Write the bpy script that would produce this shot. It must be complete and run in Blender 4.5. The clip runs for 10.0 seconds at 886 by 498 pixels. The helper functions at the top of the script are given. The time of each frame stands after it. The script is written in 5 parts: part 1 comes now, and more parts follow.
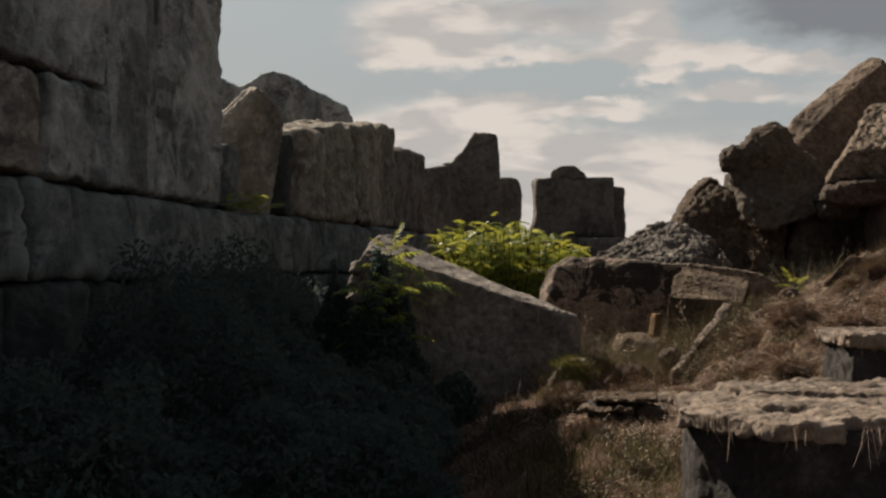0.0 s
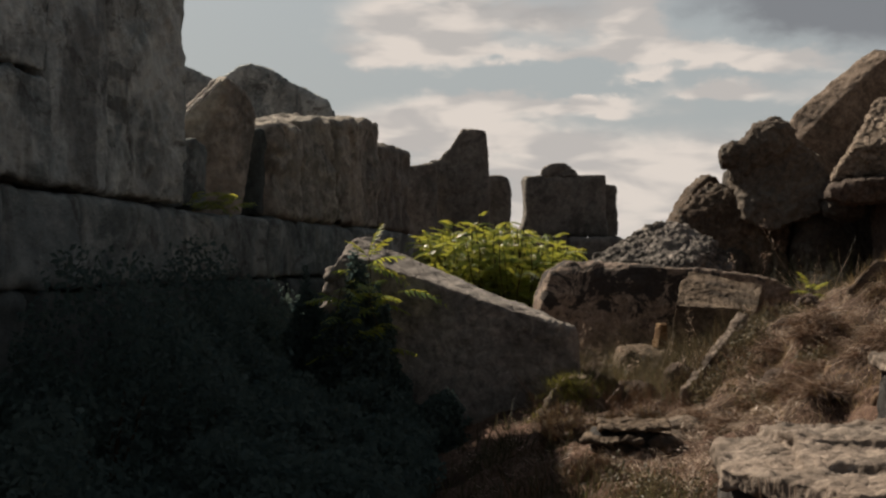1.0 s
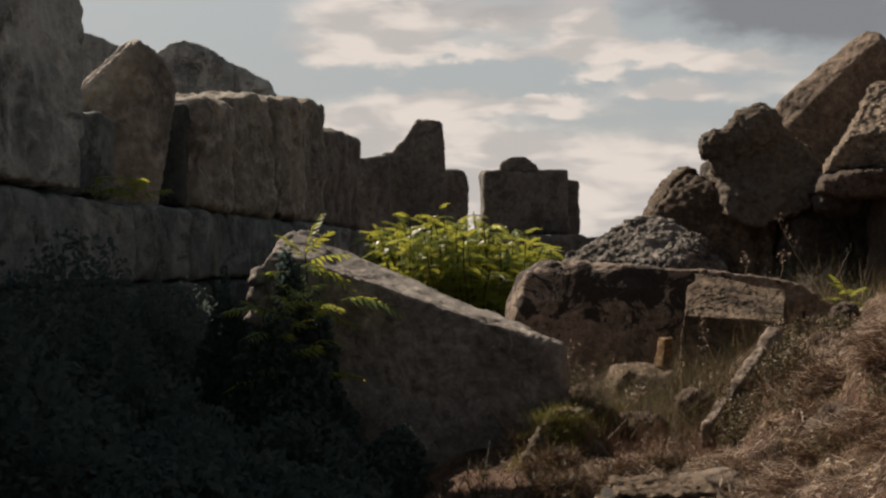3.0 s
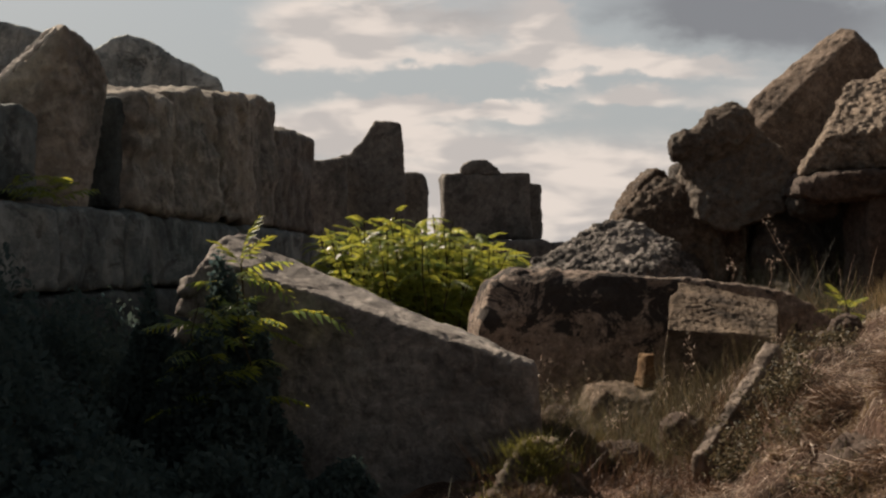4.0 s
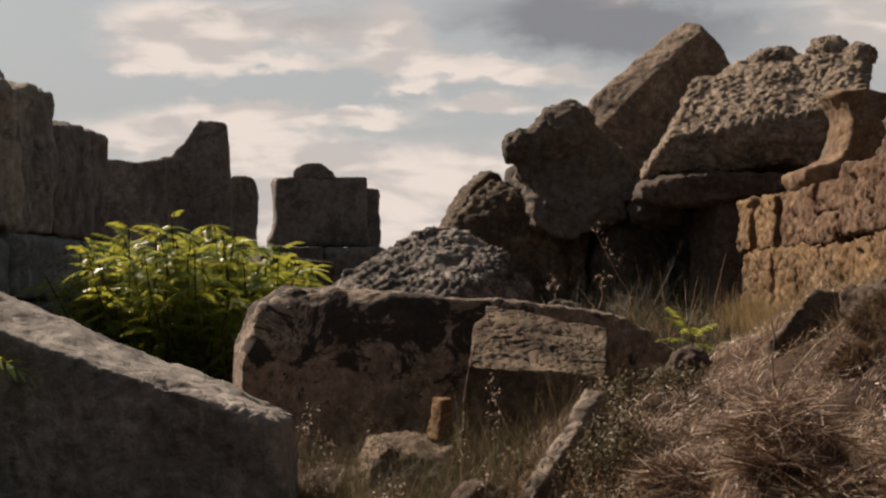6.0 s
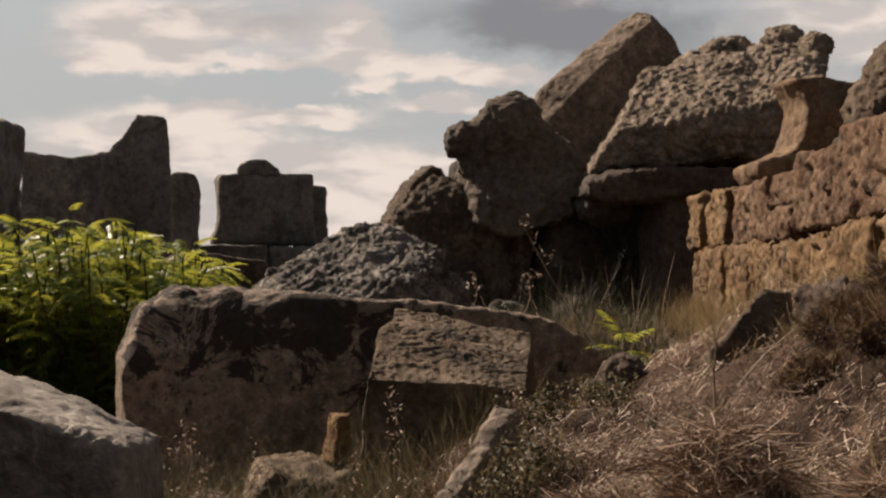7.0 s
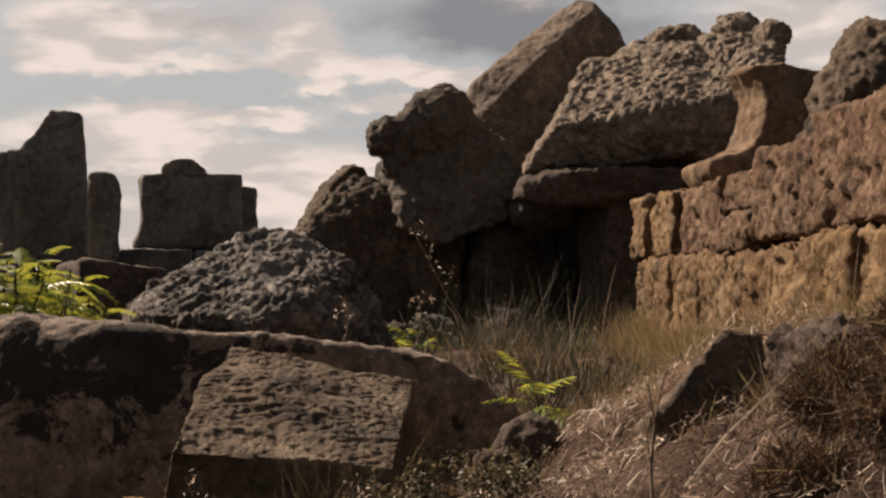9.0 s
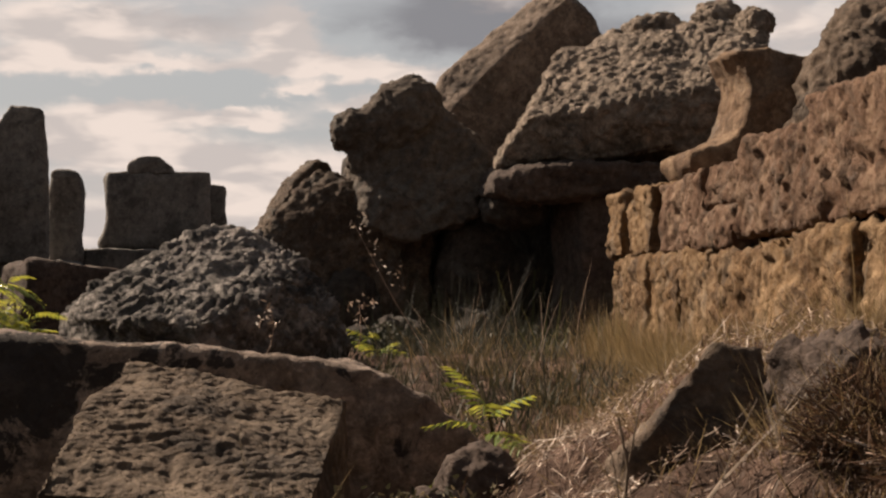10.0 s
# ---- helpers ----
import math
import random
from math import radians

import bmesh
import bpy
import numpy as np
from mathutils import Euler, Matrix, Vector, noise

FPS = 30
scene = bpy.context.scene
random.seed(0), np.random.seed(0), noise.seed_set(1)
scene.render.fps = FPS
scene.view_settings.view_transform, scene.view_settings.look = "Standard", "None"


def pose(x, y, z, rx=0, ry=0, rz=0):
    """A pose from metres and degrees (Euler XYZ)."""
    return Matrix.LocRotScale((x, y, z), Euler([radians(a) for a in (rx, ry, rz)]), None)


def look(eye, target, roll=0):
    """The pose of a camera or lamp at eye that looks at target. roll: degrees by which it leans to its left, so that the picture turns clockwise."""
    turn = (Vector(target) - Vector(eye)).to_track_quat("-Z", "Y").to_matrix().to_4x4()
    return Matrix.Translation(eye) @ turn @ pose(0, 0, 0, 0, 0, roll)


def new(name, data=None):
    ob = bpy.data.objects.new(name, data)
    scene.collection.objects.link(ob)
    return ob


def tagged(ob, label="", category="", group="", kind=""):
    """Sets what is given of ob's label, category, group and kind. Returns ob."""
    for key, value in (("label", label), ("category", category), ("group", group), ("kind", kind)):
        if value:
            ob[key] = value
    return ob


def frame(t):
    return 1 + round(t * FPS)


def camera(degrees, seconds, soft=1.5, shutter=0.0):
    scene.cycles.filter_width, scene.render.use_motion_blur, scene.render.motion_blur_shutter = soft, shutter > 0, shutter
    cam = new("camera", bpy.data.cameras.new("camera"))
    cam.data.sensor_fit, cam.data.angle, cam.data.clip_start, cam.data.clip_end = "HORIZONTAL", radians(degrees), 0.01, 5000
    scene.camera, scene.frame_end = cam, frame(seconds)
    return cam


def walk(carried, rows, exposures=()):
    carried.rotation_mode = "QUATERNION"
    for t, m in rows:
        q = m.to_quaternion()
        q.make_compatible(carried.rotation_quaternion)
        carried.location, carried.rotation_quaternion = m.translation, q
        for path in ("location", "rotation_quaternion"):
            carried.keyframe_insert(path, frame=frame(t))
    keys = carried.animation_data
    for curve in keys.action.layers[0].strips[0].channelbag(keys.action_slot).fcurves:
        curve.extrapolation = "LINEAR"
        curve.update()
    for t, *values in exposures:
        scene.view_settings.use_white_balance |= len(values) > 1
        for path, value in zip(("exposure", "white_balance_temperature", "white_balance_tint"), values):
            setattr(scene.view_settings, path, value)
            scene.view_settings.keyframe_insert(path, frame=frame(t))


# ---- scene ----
cam = camera(33.00, 10.0, soft=2.35)
PATH = [
    (0.0, look((0.000, -0.000, 1.500), (0.003, 10.000, 1.594), 0.38)),
    (0.5, look((-0.014, 0.566, 1.547), (0.017, 10.566, 1.628), 0.36)),
    (1.0, look((0.036, 1.213, 1.558), (0.115, 11.212, 1.641), 0.31)),
    (1.5, look((0.025, 1.828, 1.536), (0.156, 11.827, 1.607), 0.37)),
    (2.0, look((0.022, 2.403, 1.556), (0.233, 12.400, 1.626), 0.42)),
    (2.5, look((0.021, 2.983, 1.563), (0.321, 12.978, 1.633), 0.43)),
    (4.0, look((0.106, 4.618, 1.580), (0.769, 14.595, 1.692), 0.39)),
    (4.5, look((0.171, 5.105, 1.607), (1.041, 15.066, 1.740), 0.33)),
    (5.0, look((0.385, 5.557, 1.635), (1.548, 15.489, 1.782), 0.25)),
    (6.5, look((0.968, 6.983, 1.653), (2.756, 16.821, 1.814), 0.27)),
    (7.0, look((1.176, 7.385, 1.644), (3.081, 17.201, 1.804), 0.27)),
    (7.5, look((1.340, 7.775, 1.659), (3.346, 17.571, 1.816), 0.25)),
    (8.0, look((1.548, 8.230, 1.698), (3.624, 18.011, 1.869), 0.27)),
    (8.5, look((1.675, 8.628, 1.707), (3.792, 18.400, 1.885), 0.32)),
    (9.0, look((1.836, 9.017, 1.730), (4.068, 18.763, 1.909), 0.42)),
    (9.5, look((2.026, 9.397, 1.735), (4.360, 19.119, 1.918), 0.35)),
    (10.0, look((2.134, 9.768, 1.732), (4.504, 19.481, 1.912), 0.33)),
]
walk(cam, PATH, exposures=[(0.0, 0.61, 6400, 7.5), (2.5, 0.68, 6450, 8.5), (5.0, 0.75, 6550, 10.5), (10.0, 0.82, 6700, 13.5)])

# ---- light: a low sun ahead and to the west, under a broken cloud sky ----
SUN_AZ, SUN_EL = -40.0, 40.0   # degrees from +y towards +x; degrees up
to_sun = Vector((math.sin(radians(SUN_AZ)) * math.cos(radians(SUN_EL)),
                 math.cos(radians(SUN_AZ)) * math.cos(radians(SUN_EL)),
                 math.sin(radians(SUN_EL))))
sun_data = bpy.data.lights.new("sun", "SUN")
sun_data.energy, sun_data.angle, sun_data.color = 5.0, radians(0.6), (1.0, 0.84, 0.67)
sun = new("sun", sun_data)
sun.matrix_world = look(to_sun * 60, (0, 0, 0))


class Nodes:
    """Short hand for building node trees."""

    def __init__(self, tree):
        self.tree, self.count = tree, 0
        tree.nodes.clear()

    def add(self, kind, inputs=None):
        n = self.tree.nodes.new(kind)
        for k, v in (inputs or {}).items():
            self.put(n.inputs[k], v)
        return n

    def put(self, socket, v):
        if isinstance(v, bpy.types.NodeSocket):
            self.tree.links.new(v, socket)
        elif isinstance(v, bpy.types.Node):
            self.tree.links.new(v.outputs[0], socket)
        else:
            socket.default_value = v

    def math(self, op, a, b=0.0, c=0.0, clamp=False):
        n = self.add("ShaderNodeMath", {0: a, 1: b, 2: c})
        n.operation, n.use_clamp = op, clamp
        return n.outputs[0]

    def vec(self, op, a, b=(0, 0, 0)):
        n = self.add("ShaderNodeVectorMath", {0: a, 1: b})
        n.operation = op
        return n.outputs[0]

    def mix(self, f, a, b, blend="MIX"):
        n = self.add("ShaderNodeMix")
        n.data_type, n.blend_type = "RGBA", blend
        self.put(n.inputs[0], f), self.put(n.inputs[6], a), self.put(n.inputs[7], b)
        return n.outputs[2]

    def noise(self, vec, scale, detail=4.0, rough=0.55, dist=0.0):
        return self.add("ShaderNodeTexNoise", {"Vector": vec, "Scale": scale, "Detail": detail, "Roughness": rough, "Distortion": dist}).outputs[0]

    def ramp(self, f, lo, hi, a=0.0, b=1.0):
        n = self.add("ShaderNodeMapRange", {0: f, 1: lo, 2: hi, 3: a, 4: b})
        n.interpolation_type = "SMOOTHSTEP"
        return n.outputs[0]


def rgb(r, g, b):
    return (r, g, b, 1.0)


def make_world():
    world = bpy.data.worlds.new("sky")
    world.use_nodes = True
    scene.world = world
    n = Nodes(world.node_tree)
    ray = n.add("ShaderNodeTexCoord").outputs["Generated"]
    air = n.add("ShaderNodeTexSky")
    air.sky_type, air.sun_disc = "NISHITA", False
    air.sun_elevation, air.sun_rotation = radians(SUN_EL), radians(SUN_AZ)
    air.altitude, air.air_density, air.dust_density, air.ozone_density = 60.0, 1.0, 2.5, 1.0
    sky = air.outputs[0]
    sep = n.add("ShaderNodeSeparateXYZ", {0: ray})
    x, y, z = sep.outputs
    az = n.math("MULTIPLY", n.math("ARCTAN2", x, y), 57.2958)
    el = n.math("MULTIPLY", n.math("ARCSINE", z), 57.2958)
    wob = n.add("ShaderNodeCombineXYZ", {0: n.math("MULTIPLY", az, 0.09), 1: n.math("MULTIPLY", el, 0.28), 2: 3.7}).outputs[0]
    n1 = n.noise(wob, 2.6, 3.0, 0.45, 0.3)
    n2 = n.noise(n.vec("ADD", wob, (7.3, 2.1, 0.0)), 6.0, 2.5, 0.45)
    w1 = n.math("MULTIPLY", n.math("SUBTRACT", n1, 0.5), 3.0)
    w2 = n.math("MULTIPLY", n.math("SUBTRACT", n2, 0.5), 1.1)
    fluff = n.noise(n.add("ShaderNodeCombineXYZ", {0: n.math("MULTIPLY", az, 0.2), 1: n.math("MULTIPLY", el, 0.3), 2: 1.1}).outputs[0], 5.0, 4.0, 0.55, 0.2)
    w1 = n.math("ADD", w1, n.math("MULTIPLY", n.math("SUBTRACT", fluff, 0.5), 1.5))
    w2 = n.math("ADD", w2, n.math("MULTIPLY", n.math("SUBTRACT", fluff, 0.5), 0.9))
    wx, wy = n.math("ADD", az, w1), n.math("ADD", el, w2)

    def puff(a, e, w, h, s):
        """A soft flat cloud at azimuth a and elevation e, w and h degrees in half width and height."""
        da = n.math("DIVIDE", n.math("SUBTRACT", wx, a), w)
        de = n.math("DIVIDE", n.math("SUBTRACT", wy, e), h)
        d = n.math("ADD", n.math("MULTIPLY", da, da), n.math("MULTIPLY", de, de))
        return n.math("MULTIPLY", n.math("EXPONENT", n.math("MULTIPLY", d, -0.8)), s)

    def total(*rows):
        out = 0.0
        for r in rows:
            out = n.math("ADD", out, puff(*r))
        return out

    white = total(*CLOUDS_WHITE)
    grey = total(*CLOUDS_GREY)
    # the rest of the sky carries the same broken cloud, free of any pattern in azimuth
    dome = n.noise(n.vec("MULTIPLY", ray, (1.0, 1.0, 2.2)), 2.3, 6.0, 0.6)
    over = n.math("MULTIPLY", n.ramp(dome, 0.25, 0.6), n.ramp(el, 11.0, 20.0, 0.0, 0.92))
    haze = n.ramp(el, 0.5, 7.0, 0.8, 0.0)
    lift = n.math("MULTIPLY", n.math("SUBTRACT", n2, 0.42), 0.4)
    w = n.math("ADD", n.math("ADD", white, lift), n.math("MULTIPLY", haze, 0.9), clamp=True)
    base = n.mix(1.0, sky, rgb(*[v for v in SKY_TINT]), "MULTIPLY")
    base = n.mix(n.ramp(el, 0.0, 22.0, 0.95, 0.6), base, rgb(*SKY_PALE))
    side = n.noise(n.vec("ADD", wob, (0.0, 0.22, 0.4)), 3.6, 3.0, 0.45, 0.3)
    body = n.mix(n.ramp(side, 0.4, 0.6), rgb(*CLOUD_LIGHT), rgb(*CLOUD_MID))
    c = n.mix(n.ramp(w, 0.16, 0.82, 0.0, 0.95), base, body)
    c = n.mix(over, c, rgb(*CLOUD_OVER))
    g = n.math("ADD", grey, n.math("MULTIPLY", n.math("SUBTRACT", n1, 0.5), 0.5), clamp=True)
    c = n.mix(n.ramp(g, 0.15, 1.15, 0.0, 0.9), c, rgb(*CLOUD_DARK))
    # the far ground below the horizon
    c = n.mix(n.ramp(el, -1.5, -0.2, 1.0, 0.0), c, rgb(0.9, 0.8, 0.65))
    facing = n.math("ADD", n.math("MULTIPLY", x, to_sun.x / math.cos(radians(SUN_EL))), n.math("MULTIPLY", y, to_sun.y / math.cos(radians(SUN_EL))))
    bg = n.add("ShaderNodeBackground", {0: c, 1: n.math("MULTIPLY", n.ramp(facing, -0.8, 0.3, 0.6, 1.0), SKY_STRENGTH)})
    n.add("ShaderNodeOutputWorld", {0: bg.outputs[0]})


# azimuth, elevation, half width, half height (degrees), weight
CLOUDS_WHITE = [(-2.4, 7.9, 1.3, 0.5, 0.9), (-0.3, 8.1, 1.9, 0.6, 1.0), (-1.2, 9.3, 2.0, 0.8, 0.8), (3.6, 9.3, 3.6, 1.0, 0.7), (4.4, 7.9, 3.0, 0.25, 0.6), (7.6, 9.2, 1.0, 1.3, 1.0),
                (9.8, 7.9, 2.2, 0.45, 1.0), (13.0, 7.5, 2.6, 0.35, 0.8), (8.25, 7.0, 0.55, 0.25, 0.9), (11.0, 6.45, 1.7, 0.32, 1.0), (6.1, 5.95, 2.1, 0.3, 0.9), (1.6, 6.0, 2.6, 0.4, 1.0),
                (-1.0, 5.1, 3.2, 0.7, 0.8), (3.0, 4.6, 3.0, 0.6, 0.7), (9.5, 3.6, 5.5, 1.1, 0.6), (17.0, 6.4, 3.0, 0.5, 0.6), (26.0, 9.2, 4.0, 1.6, 0.8), (15.6, 10.4, 1.2, 0.4, 0.8), (21.0, 6.6, 3.5, 0.7, 0.5)]
CLOUDS_GREY = [(14.0, 9.9, 4.2, 1.2, 0.9), (18.5, 8.9, 4.8, 1.4, 0.75), (4.3, 9.5, 2.4, 0.6, 0.5), (1.0, 9.8, 1.2, 0.4, 0.4), (27.0, 7.0, 4.0, 0.9, 0.4), (10.0, 4.6, 3.0, 0.4, 0.25)]
SKY_TINT, SKY_PALE = (1.0, 0.95, 0.88), (4.5, 4.65, 4.68)
CLOUD_LIGHT, CLOUD_MID, CLOUD_DARK = (8.4, 7.35, 6.6), (5.8, 5.3, 5.0), (2.1, 2.12, 2.3)
CLOUD_OVER = (1.35, 1.38, 1.5)
SKY_STRENGTH = 0.058
make_world()


# ---- materials ----
def material(name):
    m = bpy.data.materials.new(name)
    m.use_nodes = True
    n = Nodes(m.node_tree)
    own = n.add("ShaderNodeObjectInfo").outputs["Random"]
    shift = n.add("ShaderNodeCombineXYZ", {0: n.math("MULTIPLY", own, 31.0), 1: n.math("MULTIPLY", own, 57.0), 2: n.math("MULTIPLY", own, 13.0)}).outputs[0]
    at = n.vec("ADD", n.add("ShaderNodeTexCoord").outputs["Object"], shift)
    return m, n, at, own


def finish(n, colour, height=None, rough=0.9, strength=0.6, depth=0.02, spec=0.25):
    b = n.add("ShaderNodeBsdfPrincipled", {"Base Color": colour, "Roughness": rough, "Specular IOR Level": spec})
    if height is not None:
        n.put(b.inputs["Normal"], n.add("ShaderNodeBump", {"Height": height, "Strength": strength, "Distance": depth}).outputs[0])
    n.add("ShaderNodeOutputMaterial", {0: b.outputs[0]})


def stone(name, dark, mid, pale, lichen=0.35, black=(0.03, 0.028, 0.027), scale=1.0, streak=0.0, relief=0.03, holes=0.15, cover=0.0, grey=0.3, tone=0.74, patch=None, along=1.0, speck=1.0):
    """Weathered limestone: blotches of three tones, dark lichen spots, rain streaks, grain and pitting."""
    dark, mid, pale = ([v * tone for v in c] for c in (dark, mid, pale))
    m, n, at, own = material(name)
    at = n.vec("MULTIPLY", at, (1.0, along, 1.0))
    big = n.noise(at, 0.9 * scale, 5.0, 0.6, 0.6)
    med = n.noise(at, 4.5 * scale, 7.0, 0.68, 0.4)
    small = n.noise(n.vec("ADD", at, (9.1, 4.3, 2.2)), 13.0 * scale, 6.0, 0.7, 0.3)
    fine = n.noise(at, 40.0 * scale, 5.0, 0.7)
    c = n.mix(n.ramp(big, 0.36, 0.62), rgb(*dark), rgb(*mid))
    c = n.mix(n.math("MULTIPLY", n.ramp(med, 0.47, 0.66), 0.85), c, rgb(*pale))
    c = n.mix(n.math("MULTIPLY", n.ramp(small, 0.5, 0.68), 0.7 * speck), c, rgb(*[v * 0.35 for v in dark]))
    c = n.mix(n.math("MULTIPLY", n.ramp(small, 0.48, 0.34), 0.45 * speck), c, rgb(*[min(0.8, v * 1.35) for v in pale]))
    c = n.mix(n.math("MULTIPLY", n.ramp(fine, 0.35, 0.7), 0.5 * speck), c, n.mix(0.6, c, rgb(0.015, 0.014, 0.012)))
    crust = n.noise(n.vec("ADD", at, (5.7, 1.9, 6.6)), 1.7 * scale, 7.0, 0.7, 0.5)
    c = n.mix(n.math("MULTIPLY", n.ramp(crust, 0.52, 0.64), grey), c, n.mix(n.ramp(fine, 0.3, 0.7), rgb(0.21, 0.22, 0.20), rgb(0.10, 0.105, 0.10)))
    c = n.mix(n.math("MULTIPLY", own, 0.4), c, n.mix(0.55, c, rgb(*dark)))
    if streak:
        run = n.noise(n.vec("MULTIPLY", at, (1.5, 1.5, 0.45)), 1.7, 4.0, 0.6, 0.8)
        c = n.mix(n.math("MULTIPLY", n.ramp(run, 0.5, 0.66), streak), c, rgb(*black))
        wash = n.noise(n.vec("MULTIPLY", n.vec("ADD", at, (2.2, 7.7, 0.0)), (1.3, 1.3, 0.6)), 1.6, 5.0, 0.65, 0.6)
        c = n.mix(n.math("MULTIPLY", n.ramp(wash, 0.5, 0.68), streak * 0.8), c, rgb(*[min(0.8, v * 1.25) for v in pale]))
    spots = n.noise(n.vec("ADD", at, (3.1, 8.7, 1.3)), 2.4 * scale, 7.0, 0.72, 0.8)
    c = n.mix(n.math("MULTIPLY", n.ramp(spots, 0.55 - cover, 0.62 - cover), lichen), c, rgb(*black))
    if patch:
        centre, spread = patch
        raw = n.vec("MULTIPLY", n.vec("SUBTRACT", n.add("ShaderNodeTexCoord").outputs["Object"], centre), spread)
        far = n.add("ShaderNodeVectorMath", {0: raw})
        far.operation = "LENGTH"
        edge = n.math("ADD", far.outputs["Value"], n.math("MULTIPLY", n.math("SUBTRACT", spots, 0.435), 6.5))
        c = n.mix(n.ramp(edge, 1.0, 0.7, 0.0, 0.9), c, rgb(*black))
    pit = n.add("ShaderNodeTexVoronoi", {"Vector": n.vec("ADD", at, n.vec("MULTIPLY", n.add("ShaderNodeTexNoise", {"Vector": at, "Scale": 6.0}).outputs[1], (0.12, 0.12, 0.12))), "Scale": 17.0 * scale}).outputs[0]
    h = n.math("ADD", n.math("ADD", n.math("MULTIPLY", med, 0.8), n.math("MULTIPLY", small, 0.6)), n.math("MULTIPLY", fine, 0.3))
    h = n.math("SUBTRACT", h, n.math("MULTIPLY", n.ramp(pit, 0.0, 0.28, 1.0, 0.0), holes * 0.5))
    finish(n, c, h, 0.92, 0.9, relief, 0.2)
    return m


WEST = stone("grey_ashlar", (0.14, 0.16, 0.16), (0.285, 0.305, 0.30), (0.44, 0.455, 0.43), 0.6, streak=0.55, tone=1.12, along=0.4, speck=0.6)
# two darker copies of the ashlar with shade painted into the colour
WEST_SHADE = stone("shade_dark_ashlar", (0.03, 0.037, 0.038), (0.055, 0.064, 0.064), (0.09, 0.098, 0.095), 0.6, (0.016, 0.02, 0.02), streak=0.5, tone=1.08, along=0.4, speck=0.6)
WEST_LOW = stone("half_shade_ashlar", (0.08, 0.095, 0.097), (0.155, 0.175, 0.176), (0.25, 0.265, 0.255), 0.6, streak=0.6, tone=1.08, along=0.4, speck=0.6)
WEST_RED = stone("rusty_ashlar", (0.10, 0.094, 0.083), (0.195, 0.172, 0.146), (0.28, 0.255, 0.22), 0.55, streak=0.3, tone=1.5, along=0.4, speck=0.6)
FAR = stone("far_ashlar", (0.095, 0.088, 0.08), (0.165, 0.15, 0.135), (0.22, 0.20, 0.18), 0.4, scale=0.6, streak=0.3, tone=1.0)
GOLD = stone("golden_limestone", (0.16, 0.088, 0.040), (0.30, 0.182, 0.088), (0.42, 0.29, 0.17), 0.5, (0.06, 0.04, 0.028), streak=0.4, relief=0.05)
RUST = stone("rusty_limestone", (0.13, 0.07, 0.042), (0.23, 0.135, 0.085), (0.31, 0.21, 0.14), 0.5, (0.05, 0.035, 0.025), streak=0.5, relief=0.05)
TAN = stone("tan_limestone", (0.15, 0.09, 0.055), (0.26, 0.165, 0.10), (0.36, 0.25, 0.16), 0.35, (0.05, 0.035, 0.025), streak=0.35, relief=0.035, tone=0.8)
KNOB = stone("grey_brown_limestone", (0.10, 0.078, 0.062), (0.175, 0.138, 0.108), (0.25, 0.205, 0.165), 0.45, relief=0.04, grey=0.35, tone=0.72)
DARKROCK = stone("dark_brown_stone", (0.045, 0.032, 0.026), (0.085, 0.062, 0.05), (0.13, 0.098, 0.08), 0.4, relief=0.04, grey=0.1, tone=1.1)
# stone under the heap, the recess's shade painted in as dark colour
HEAPSHADE = stone("heap_shade_stone", (0.035, 0.029, 0.025), (0.07, 0.057, 0.047), (0.11, 0.088, 0.072), 0.5, relief=0.03, tone=0.9)
BROWN = stone("brown_limestone", (0.09, 0.062, 0.044), (0.17, 0.122, 0.086), (0.25, 0.19, 0.14), 0.45, relief=0.05)
PITTED = stone("pitted_limestone", (0.115, 0.09, 0.07), (0.245, 0.193, 0.148), (0.385, 0.312, 0.245), 0.5, relief=0.08, holes=0.1, grey=0.15, tone=1.18)
TIPPED = stone("tan_brown_limestone", (0.10, 0.074, 0.056), (0.185, 0.14, 0.108), (0.27, 0.212, 0.168), 0.4, relief=0.04, grey=0.2, tone=1.18)
PITTED_GREY = stone("pitted_grey_limestone", (0.09, 0.082, 0.075), (0.24, 0.215, 0.195), (0.5, 0.45, 0.41), 0.85, relief=0.07, grey=0.15, tone=0.9, cover=0.03)
# very pale stone that paints sunlight on the split block's slope
LITSTRIP = stone("pale_lit_strip", (0.42, 0.38, 0.34), (0.55, 0.5, 0.46), (0.68, 0.63, 0.58), 0.05, relief=0.02, grey=0.0, tone=1.0)
LICHEN = stone("lichened_limestone", (0.11, 0.085, 0.068), (0.185, 0.142, 0.115), (0.27, 0.215, 0.175), 0.9, (0.022, 0.02, 0.02), relief=0.03, cover=-0.02, scale=1.6, tone=1.5, grey=0.15, patch=((-0.55, -0.3, 1.1), (0.9, 0.45, 2.6)))
SMOOTH = stone("smooth_slab_stone", (0.14, 0.124, 0.114), (0.225, 0.206, 0.188), (0.36, 0.325, 0.29), 0.4, relief=0.03, tone=1.2)
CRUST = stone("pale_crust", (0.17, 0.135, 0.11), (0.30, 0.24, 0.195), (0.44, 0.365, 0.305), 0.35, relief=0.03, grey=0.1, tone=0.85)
CRUSTED = stone("crusted_tan_limestone", (0.122, 0.089, 0.063), (0.228, 0.169, 0.122), (0.36, 0.278, 0.205), 0.45, relief=0.04, grey=0.08, tone=0.63)
# limestone darkened as if shaded, for the near blocks' fronts
SHADEDARK = stone("shade_dark_limestone", (0.045, 0.042, 0.043), (0.085, 0.078, 0.077), (0.15, 0.135, 0.128), 0.8, relief=0.03, grey=0.1, tone=0.75, cover=0.03)
